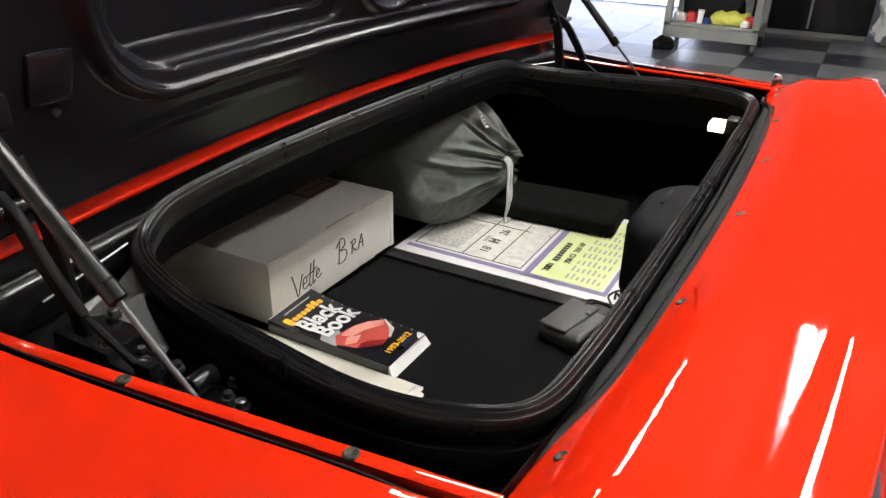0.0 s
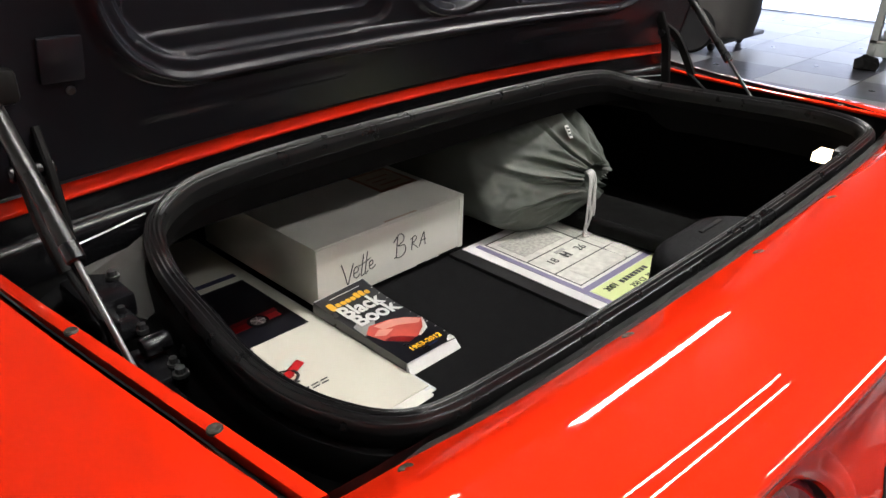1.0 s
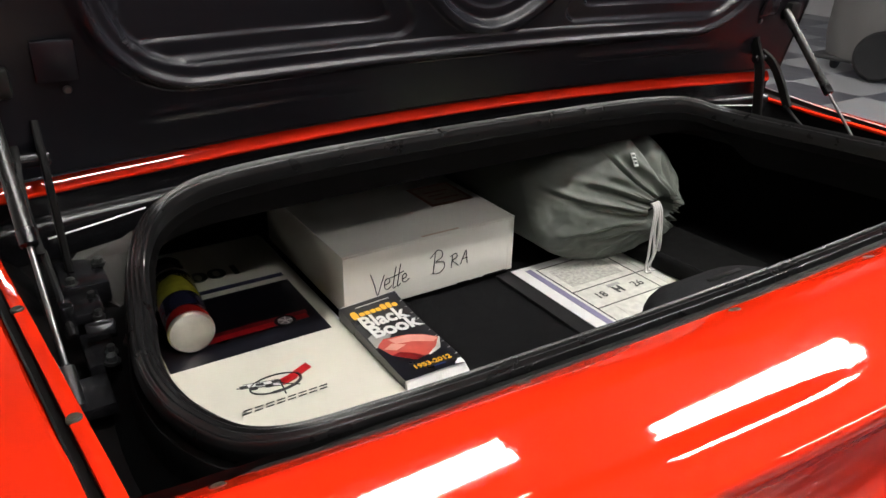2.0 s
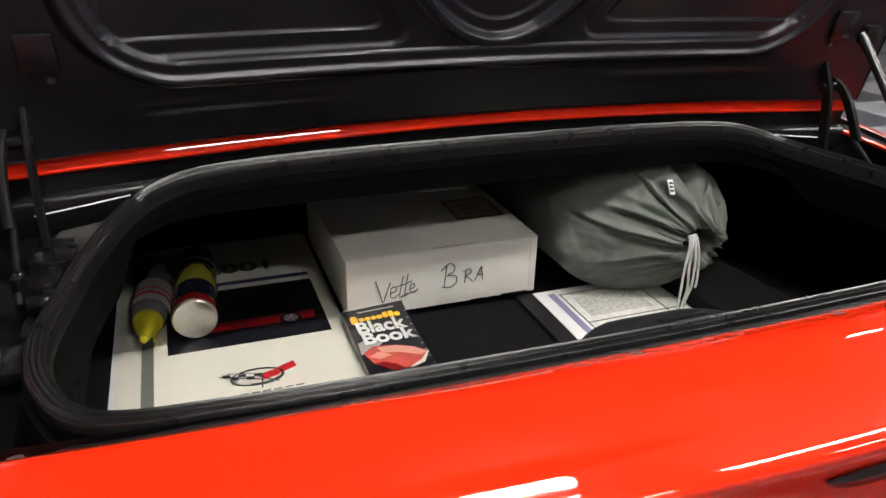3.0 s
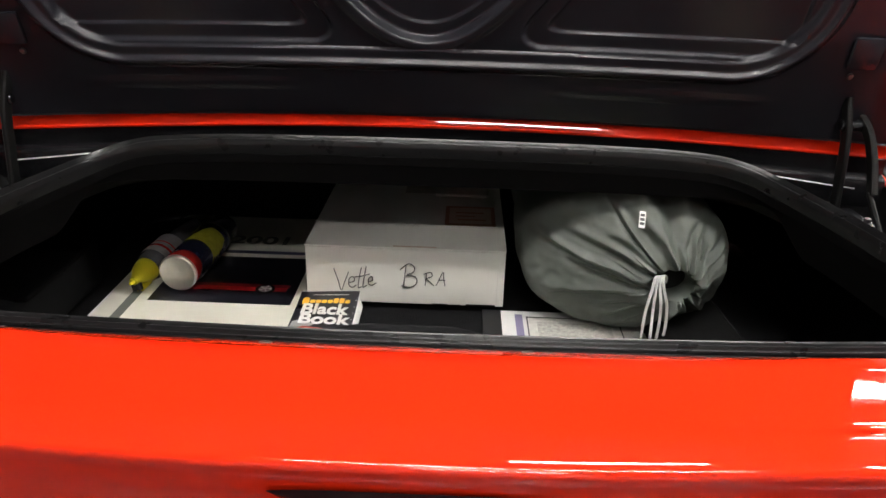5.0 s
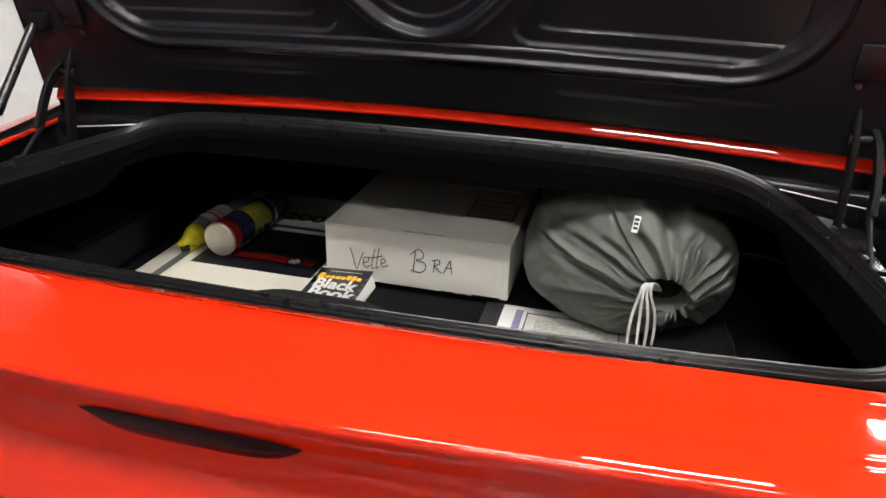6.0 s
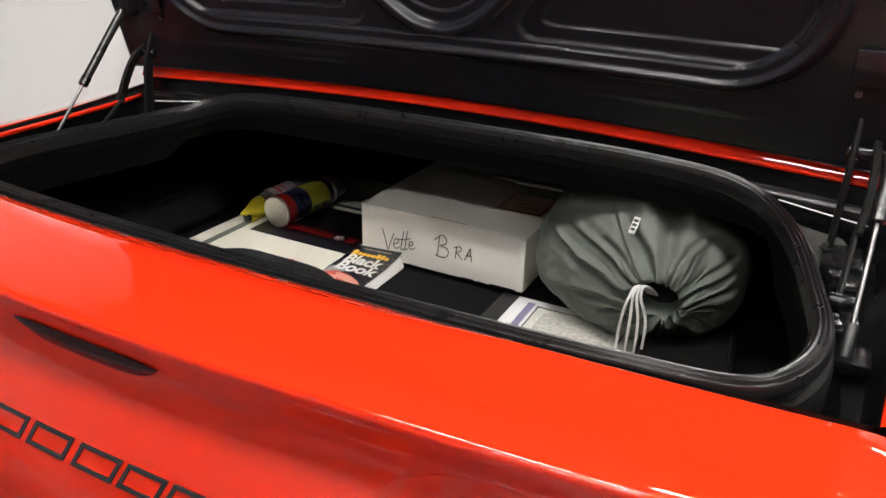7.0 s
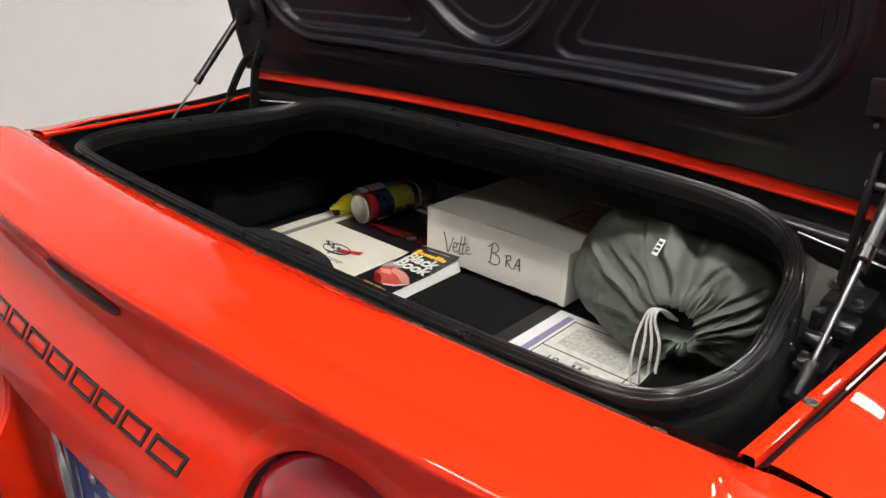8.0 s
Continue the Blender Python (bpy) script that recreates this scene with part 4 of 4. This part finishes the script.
def build_bag():
    t = thing("drawstring_bag", "plump grey-green drawstring bag with white cord", "bag")
    op = Vector((.366, .630, .770))
    cen = Vector((.312, .0, .776))
    rng = random.Random(5)
    NA, NS = 420, 110
    # gathers round the mouth: angle, height, width, length
    pleats = [(195, .005, .020, .8), (172, .007, .018, .6), (158, .008, .014, .9), (143, .006, .020, .65), (124, .004, .022, .5), (109, .006, .007, 1.0), (93, .006, .014, .6),
              (76, .007, .013, .8), (215, .004, .018, .45), (238, .005, .015, .6), (262, .006, .012, .6)]
    pleats += [(-80 + 12.2 * k + rng.uniform(-3, 3), rng.uniform(.005, .009), rng.uniform(.005, .009), rng.uniform(.35, .95)) for k in range(12)]
    pleats += [(rng.uniform(-80, 75), rng.uniform(.003, .006), rng.uniform(.004, .006), rng.uniform(.15, .5)) for k in range(26)]
    pleats += [(rng.uniform(90, 270), .004, .005, rng.uniform(.12, .25)) for k in range(12)]
    rows = []

    def pleat(a, f, r):
        out = 0.0
        for deg, h, wide, far in pleats:
            q = (a - radians(deg) - .12 * math.sin(3 * f + deg) + math.pi) % (2 * math.pi) - math.pi
            u = q * r / (wide * (.36 + .62 * f))
            if abs(u) < 4:
                out += 1.3 * h * (math.exp(-abs(u) ** 1.6) - .75 * math.exp(-(u - 1.5) ** 2 * 1.6)) * smooth(0, .06, f) * (1 - smooth(far * .5, far, f))
        return out
    for k in range(NS + 1):
        s_ = k / NS
        row = []
        for i in range(NA):
            a = 2 * math.pi * i / NA
            ca, sa = math.cos(a), math.sin(a)
            # body outline: broad, with a flat foot and a raised seam
            rx, rz = .160, .114
            bx, bz = cen.x + rx * math.copysign(abs(ca) ** .9, ca), cen.z + rz * math.copysign(abs(sa) ** .9, sa)
            bz = max(bz, ZF + .008 + .004 * math.cos(5 * a))
            bz += .010 * math.exp(-((a - 1.58) / .12) ** 2) - .012 * math.exp(-((a - 1.33) / .10) ** 2) + .005 * math.exp(-((a - 1.10) / .09) ** 2)
            deep = .097 + .034 * math.exp(-((a - 2.65) / .45) ** 2) - .026 * math.exp(-((a - 1.58) / .11) ** 2) + .030 * math.exp(-((a - 1.33) / .10) ** 2) - .022 * math.exp(-((a - 4.7) / .7) ** 2)
            ox, oz = op.x + .031 * ca, op.z + .025 * sa
            if s_ < .10:
                f = s_ / .10
                x, z = op.x + (.025 + .006 * f) * ca, op.z + (.019 + .006 * f) * sa
                y = op.y + .040 * (1 - f) + .0025 * math.sin(11 * a) * f
            elif s_ < .66:
                f = (s_ - .10) / .56
                w = math.sin(f * math.pi / 2) ** 1.05
                x, z = ox + (bx - ox) * w, oz + (bz - oz) * w
                y = op.y + deep * (.62 * w + .38 * f ** 3) - .006 * math.sin(math.pi * min(1, f * 5))
                y += .0025 * math.sin(11 * a) * (1 - smooth(0, .08, f))
                y -= pleat(a, f, math.hypot(x - op.x, z - op.z))
                y -= .010 * noise.noise(Vector((x * 14, 2.0, z * 14))) * smooth(.2, .6, f)
                y -= .006 * noise.noise(Vector((x * 34, 7.0, z * 34))) * smooth(.2, .5, f) + .0025 * noise.noise(Vector((x * 80, 3.0, z * 80))) * smooth(.1, .4, f)
            else:
                f = (s_ - .66) / .34
                x, z = bx, bz
                y = op.y + deep + (.515 - deep) * f - .010 * noise.noise(Vector((x * 14, 2.0, z * 14))) * (1 - f)
                y -= pleat(a, 1.0, .15) * (1 - smooth(0, .25, f))
                g = noise.noise(Vector((x * 9, y * 9, z * 9)))
                x += .010 * g * ca * smooth(0, .2, f)
                z += .010 * g * sa * (1 if sa > -.3 else 0) * smooth(0, .2, f)
                if f > .8:
                    q = (f - .8) / .2
                    x = cen.x + (x - cen.x) * math.cos(q * 1.3)
                    z = cen.z + (z - cen.z) * math.cos(q * 1.3)
            row.append(Vector((x, y, max(z, ZF + .008))))
        rows.append(row)
    bm = grid_bm(rows, closed_u=True)
    bm.verts.ensure_lookup_table()
    bm.faces.new(bm.verts[-NA:])
    bm.faces.new(bm.verts[:NA][::-1])
    bmesh.ops.recalc_face_normals(bm, faces=bm.faces)
    front = min(v.co.y for v in bm.verts if abs(v.co.x - .316) < .008 and abs(v.co.z - .860) < .010)
    part("sack", bm, FABRIC, t)
    # black disc painted for the shade in the mouth, then tag and cords
    part("mouth", lathe_bm([(.0, 0), (.025, .001), (.026, .003)], 20, Matrix.Translation((op.x, op.y + .036, op.z)) @ pose(0, 0, 0, 90)), BLACKCLOTH, t, "black disc for the shade inside the gathered mouth")
    tag = part("tag", box_bm(-.0045, .0045, -.0008, .0008, -.0125, .0125, .0005), WHITEPAPER, t, "small white woven tag")
    tag.matrix_basis = pose(.316, front - .001, .860, -40, 4, -6)
    for k in range(3):
        bar = part("tag_bar", box_bm(-.0032, .0032, -.0012, -.0006, -.0085 + .0065 * k, -.0042 + .0065 * k), INK, tag, smooth=False)
    # four strands come out of the mouth, bend over its rim and hang to the sticker
    for k, (dx, fx, fy) in enumerate(((-.004, -.0385, -.020), (.000, -.027, -.015), (.004, -.017, -.011), (.008, -.010, -.006))):
        rim = op + Vector((-.026 + dx, -.010, .0155 + .0012 * k))
        foot = Vector((op.x + fx, op.y + fy, ZF + .012))
        path = spline([op + Vector((-.012 + dx, .022, -.004)), op + Vector((-.018 + dx, .004, .012)), rim, rim + Vector((-.003 + dx * .3, -.009, -.012)),
                       rim.lerp(foot, .38) + Vector((.0045 * (k - 1.5), -.009 + .002 * (k % 2), 0)), rim.lerp(foot, .72) + Vector((.0035 * (k - 1.5), -.007 - .003 * (k % 2), 0)), foot, foot + Vector((.010, -.006 - .003 * k, -.0015))], 6)
        part("cord", tube_bm(path, .0021, 8), CORD, t)
    return t


build_bag()


def build_cans():
    # aerosol can lying with its base to the rear
    a, b = Vector((-.413, .761, .6950)), Vector((-.398, .976, .6955))
    m = along(a, b)
    R = .0325
    t = thing("aerosol_can", "aerosol can with red, blue and yellow print, lying down", "can")
    part("base", lathe_bm([(.0, .0068), (.016, .0050), (.026, .002), (.0298, .0), (.0325, .002), (.0325, .006), (.031, .009)], 36, m), CANSTEEL, t, "silver domed base")
    part("red_band", lathe_bm([(R - .001, .008), (R - .0006, .0085), (R - .0006, .030), (R - .0009, .0305)], 36, m), CANRED, t)
    part("dark_band", lathe_bm([(R - .0010, .0305), (R - .0007, .031), (R - .0007, .074)], 36, m), CANBLUE, t)
    part("yellow_band", lathe_bm([(R - .0007, .074), (R - .0006, .0742), (R - .0006, .132), (R - .0007, .1322)], 36, m), CANYELLOW, t)
    part("dark_band", lathe_bm([(R - .0009, .1322), (R - .0008, .1325), (R - .0008, .148), (R - .0010, .1482)], 36, m), CANBLUE, t)
    part("shoulder", lathe_bm([(R - .001, .1482), (R, .150), (R, .153), (R - .003, .158), (.022, .166), (.013, .170)], 36, m), CANSTEEL, t)
    part("spray_cap", lathe_bm([(.0285, .157), (.029, .161), (.0275, .205), (.0245, .210), (0, .2105)], 32, m), BOTTLE, t)
    for k in range(6):
        for turn_ in (-75, -40, -10, 25):
            wide = .0045 + .003 * ((k * 5 + turn_) % 3)
            q = part("print_bar", box_bm(-wide, wide, -R - .0004, -R + .0008, .079 + .0088 * k, .0832 + .0088 * k), INK if (k + turn_) % 4 else CANBLUE, t, smooth=False)
            q.matrix_basis = m @ pose(0, 0, 0, 0, 0, turn_ + 9 * (k % 3))
    for k in range(3):
        q = part("print_bar", box_bm(-.008 + .002 * k, .008, -R - .0004, -R + .0008, .036 + .012 * k, .042 + .012 * k), WHITEPAPER, t, smooth=False)
        q.matrix_basis = m @ pose(0, 0, 0, 0, 0, -38)
    tip, end = Vector((-.484, .738, .684)), Vector((-.460, .962, .6905))
    a = tip.lerp(end, .060 / (end - tip).length)
    m = along(a, end)
    t = thing("squeeze_bottle", "smoky plastic squeeze bottle with a yellow nozzle", "bottle")
    part("bottle", lathe_bm([(.013, -.014), (.018, -.010), (.024, .0), (.0275, .013), (.0275, .158), (.025, .166), (.020, .168), (.0, .164)], 36, m), BOTTLE, t)
    part("wrap_label", lathe_bm([(.0277, .017), (.0280, .0175), (.0280, .082), (.0277, .0825)], 36, m), BOTTLELABEL, t, "pale printed label")
    part("red_line", lathe_bm([(.0281, .034), (.0283, .0342), (.0283, .040), (.0281, .0402)], 36, m), CANRED, t)
    part("red_line", lathe_bm([(.0281, .050), (.0283, .0502), (.0283, .053), (.0281, .0532)], 36, m), CANRED, t)
    part("nozzle", lathe_bm([(.0, -.052), (.0065, -.0515), (.0085, -.042), (.0135, -.031), (.0190, -.020), (.0212, -.008), (.0212, .003)], 24, m), CAPYELLOW, t, "yellow nozzle cap")
    q = part("nozzle_lever", box_bm(-.007, .007, -.0225, -.012, -.044, -.012, .002), CAPYELLOW, t)
    q.matrix_basis = m @ pose(0, 0, 0, 0, 0, -10)
    for dx in (-.0035, .0035):
        q = part("lever_slot", box_bm(dx - .0013, dx + .0013, -.0230, -.021, -.036, -.016), INK, t, smooth=False)
        q.matrix_basis = m @ pose(0, 0, 0, 0, 0, -10)
    q = part("lever_clip", box_bm(-.0085, .0085, -.0190, -.006, -.050, -.041, .002), INK, t)
    q.matrix_basis = m @ pose(0, 0, 0, 0, 0, -10)
    part("nozzle_tip", lathe_bm([(.0, -.061), (.0028, -.060), (.0050, -.046), (.0070, -.042), (.0070, -.039)], 12, m), CAPYELLOW, t)
    t = thing("spray_cap", "small white plastic cap lying in the dark", "cap", (-.452, 1.005, ZF + .008))
    part("cap_shell", lathe_bm([(.0, .0), (.013, .0), (.0145, .002), (.013, .026), (.010, .029), (0, .03)], 20, pose(0, 0, .014, 70, 20, 0)), WHITEPAPER, t)


build_cans()


def build_soft_things():
    t = thing("foam_pad", "flat dark grey foam pad lying on the sticker", "pad", (.420, .545, ZF + .008))
    ob = part("pad", rounded_bm(-.066, .066, -.135, .190, 0, .034, .010, .002, 9), FOAM, t)
    rim = [Vector(p) for p in ((-.058, -.127, .0335), (.058, -.127, .0335), (.058, .182, .0335), (-.058, .182, .0335), (-.058, -.127, .0335))]
    part("stitched_seam", tube_bm(rim, .0014, 6), BLACKCLOTH, t)
    t.rotation_euler = (0, 0, radians(4))
    t = thing("vinyl_pouch", "small crumpled grey vinyl pouch with a black cord", "pouch", (.030, .358, ZF))
    part("pouch_body", rounded_bm(-.046, .046, -.034, .034, 0, .028, .010, .006, 4), POUCH, t)
    part("pouch_flap", rounded_bm(-.045, .047, -.010, .035, .024, .031, .003, .004, 6), POUCH, t)
    part("press_stud", lathe_bm([(.004, 0), (.004, .002), (0, .003)], 10, Matrix.Translation((.02, -.006, .031))), STEEL, t)
    for k in range(2):
        path = spline([(.040, .012, .030), (.062, .004 + .012 * k, .028), (.088 + .006 * k, -.006, .014), (.104, .010 - .022 * k, .020), (.112 - .010 * k, -.004, .032), (.098, -.014 + .010 * k, .022)], 6)
        part("cord", tube_bm(path, .0020, 6), INK, t)
    t.rotation_euler = (0, 0, radians(-14))


build_soft_things()


def build_latch_cover():
    """rounded trim over the lid's latch, in the middle under the rear seal."""
    rows = []
    wide, y0, y1, r = .101, .226, .290, .060
    for k in range(17):
        a = k / 16
        # from the flat top over a rounded brow down the front
        q = min(1.0, a / .75) * math.pi / 2
        inset = .017 * (1 - math.sin(q))
        z = .893 - .020 * (1 - math.cos(q)) - .075 * max(0.0, (a - .75) / .25)
        line = [(-wide + inset, y0)]
        for m in range(9):
            b = m / 8 * math.pi / 2
            line.append((-wide + inset + r * (1 - math.cos(b)), y1 - inset - r + r * math.sin(b)))
        line += [(x, y) for x, y in [(-line[m][0], line[m][1]) for m in range(len(line) - 1, -1, -1)]]
        rows.append([Vector((.010 + x, y, z + .0012 * noise.noise(Vector((x * 40, y * 40, z * 40))))) for x, y in line])
    bm = grid_bm(rows)
    bm.verts.ensure_lookup_table()
    bm.faces.new([bm.verts[m] for m in range(len(rows[0]))])
    bmesh.ops.recalc_face_normals(bm, faces=bm.faces)
    cover = part("latch_cover", bm, BLACKCLOTH, car, "rounded black trim over the latch")
    slot = box_bm(-.026, .026, -.0028, .0028, -.004, .0012, .001)
    ob = part("latch_slot", slot, GAPBLACK, cover)
    ob.matrix_basis = pose(.035, .262, .8932)


build_latch_cover()


def build_trunk_lamps():
    for s, z, y in ((-1, .842, .262), (1, .870, .262)):
        l = part("boot_lamp", box_bm(CX + s * .455 - .019, CX + s * .455 + .019, y, y + (.012 if s < 0 else .026), z, z + .014, .0008), WARMLAMP, car, "small lit warm white lamp")
        part("lamp_housing", box_bm(CX + s * .455 - .019, CX + s * .455 + .019, .240, y - .001, z, z + .024, .003), BLACK, l)
    # moulded step in the side lining over the wheel
    arch = part("wheel_arch", rounded_bm(CX - .675, CX - .565, .50, .80, ZF + .001, .745, .02), CARPET, car)
    part("arch_ledge", rounded_bm(CX - .680, CX - .555, .56, .74, .740, .750, .004), FLANGE, arch)


build_trunk_lamps()


# ---------- beyond the car ----------
def build_cart():
    t = thing("tool_cart", "grey steel workshop cart with clutter on its shelf", "cart", (6.4, 1.25, 0))
    for x in (-.25, .25):
        for y in (-.38, .38):
            part("post", box_bm(x - .03, x + .03, y - .03, y + .03, .10, 1.0, .004), CARTGREY, t)
            part("castor", lathe_bm([(.05, -.02), (.055, -.012), (.055, .012), (.05, .02)], 20, Matrix.Translation((x, y, .055)) @ pose(0, 0, 0, 90)), INK, t)
    for z in (.20, .72):
        part("shelf", box_bm(-.28, .28, -.41, .41, z, z + .03, .004), CARTGREY, t)
    part("side_panel", box_bm(-.275, -.265, -.38, .38, .10, .20), CARTGREY, t)


def clutter(name, label, cat, at, size, material, seed):
    t = thing(name, label, cat, at)
    part("lump", rounded_bm(-size[0], size[0], -size[1], size[1], 0, size[2], min(size) * .4, min(size) * .5, seed), material, t)


build_cart()
clutter("rag", "crumpled yellow-green rag on the cart", "rag", (6.3, 1.10, .23), (.10, .14, .10), RAG, 2)
clutter("bottle_box", "red and white packets on the cart", "packet", (6.25, 1.44, .23), (.04, .04, .09), SHELFRED, 5)
clutter("paper_packet", "pale paper packet on the cart", "packet", (6.28, 1.55, .23), (.05, .05, .08), WHITEPAPER, 6)
clutter("tool_bag", "black tool bag standing on the cart shelf", "bag", (6.46, 1.30, .23), (.10, .26, .34), BLACKCLOTH, 14)
clutter("blue_packet", "small blue packet on the cart", "packet", (6.22, 1.30, .23), (.035, .03, .05), PLATEBLUE, 15)
clutter("white_bottle", "small white bottle on the cart", "bottle", (6.20, 1.36, .23), (.025, .025, .12), WHITEPAPER, 16)
clutter("yellow_packet", "crumpled yellow and white packet on the cart", "packet", (6.18, .97, .23), (.05, .04, .05), CARD, 17)
clutter("dark_rag", "crumpled dark rag on the workshop floor", "rag", (6.05, 1.62, 0), (.07, .09, .10), FOAM, 18)
clutter("orange_packet", "orange and white packet on the cart", "packet", (6.25, .93, .23), (.06, .05, .08), SHELFRED, 8)


def build_far():
    t = thing("steel_cabinet", "tall black steel cabinet by the wall", "cabinet", (7.9, .55, 0))
    part("carcass", box_bm(-.3, .3, -.55, .55, .05, 1.6, .008), BLACK_GLOSS, t)
    part("plinth", box_bm(-.28, .28, -.53, .53, 0, .05), CARTGREY, t)
    part("door_edge", box_bm(-.312, -.30, -.01, .01, .08, 1.58), CARTGREY, t)
    t = thing("covered_machine", "round machine under a dark grey cover on castors", "machine", (6.1, 3.15, 0))
    part("cover", lathe_bm([(.50, .12), (.53, .3), (.52, .8), (.46, 1.1), (.2, 1.2), (0, 1.22)], 32), COVERGREY, t)
    for a in range(4):
        q = math.pi / 4 + a * math.pi / 2
        part("castor", lathe_bm([(.05, -.02), (.06, -.012), (.06, .012), (.05, .02)], 16, Matrix.Translation((.42 * math.cos(q), .42 * math.sin(q), .06)) @ pose(0, 0, 0, 90)), INK, t)
    part("base_frame", box_bm(-.46, .46, -.46, .46, .09, .13, .01), BLACK, t)
    t = thing("spare_wheel", "worn black tyre on a dark rim leaning by the machine", "wheel", (5.55, 2.95, .20))
    m = Matrix.Scale(.76, 4) @ pose(0, 0, 0, 0, -80, 25)
    part("tyre", lathe_bm([(.17, -.07), (.23, -.085), (.255, -.06), (.26, 0), (.255, .06), (.23, .085), (.17, .07)], 36, m), BLACKCLOTH, t)
    part("rim", lathe_bm([(0, .03), (.05, .035), (.12, .02), (.165, .05), (.175, .06)], 32, m), COVERGREY, t)
    part("hub", lathe_bm([(.035, .035), (.035, .05), (.02, .055), (0, .055)], 16, m), CHROME, t)
    path = spline([(5.9, 2.7, 1.0), (5.7, 2.4, .7), (5.8, 2.1, .8), (6.3, 1.9, 1.3)], 8)
    tagged(part("cable", tube_bm(path, .02, 8), INK), "black cable hanging from the covered machine", "cable")
    ob = part("door_1", box_bm(8.96, 9.0, 1.9, 4.5, .02, .75), DAYGLOW, smooth=False)
    tagged(ob, "slightly raised roller door bright with daylight", "door", kind="structure")
    ob = part("window_1", box_bm(8.96, 9.0, -1.8, -.2, .1, .8), DAYGLOW, smooth=False)
    tagged(ob, "bright glazed opening in the workshop wall", "window", kind="structure")


build_far()
clutter("plastic_sheet", "crumpled white plastic sheet on the workshop floor", "sheet", (7.6, -.42, 0), (.22, .34, .55), WHITEPAPER, 11)

# ---------- floor tiles ----------
TS = 0.6


def build_floor():
    base = part("floor", box_bm(-3.4, 11.2, -6.2, 8.2, -.1, -.004), TILE_D, smooth=False)
    tagged(base, "grey and dark checkered workshop floor", "floor", kind="structure")
    protos = []
    for k, material in enumerate((TILE_L, TILE_D)):
        bm = box_bm(0.0015, TS - .0015, .0015, TS - .0015, -.004, 0, .001, 1)
        me = bpy.data.meshes.new("tile")
        bm.to_mesh(me)
        bm.free()
        me.materials.append(material)
        protos.append(me)
    n = 0
    for i in range(-5, 18):
        for j in range(-10, 13):
            near = (i * TS > 4.0 and -1.5 < j * TS < 5) or (i * TS < 0 and -1.2 < j * TS < 1)
            if near and n < 290:
                ob = new("tile", protos[(i + j) % 2])
                ob.location = (i * TS + .16, j * TS + .30, 0)
                ob.parent = base
                n += 1
    # the rest as one mesh
    for k, material in enumerate((TILE_L, TILE_D)):
        verts, faces = [], []
        for i in range(-5, 18):
            for j in range(-10, 13):
                near = (i * TS > 4.0 and -1.5 < j * TS < 5) or (i * TS < 0 and -1.2 < j * TS < 1)
                if near or (i + j) % 2 != k:
                    continue
                x, y = i * TS + .16, j * TS + .30
                b = len(verts)
                verts += [(x + .0015, y + .0015, 0), (x + TS - .0015, y + .0015, 0), (x + TS - .0015, y + TS - .0015, 0), (x + .0015, y + TS - .0015, 0)]
                faces.append((b, b + 1, b + 2, b + 3))
        me = bpy.data.meshes.new("tiles")
        me.from_pydata(verts, [], faces)
        me.materials.append(material)
        ob = new("floor_tiles", me)
        ob.parent = base
        tagged(ob, kind="stuff")


build_floor()
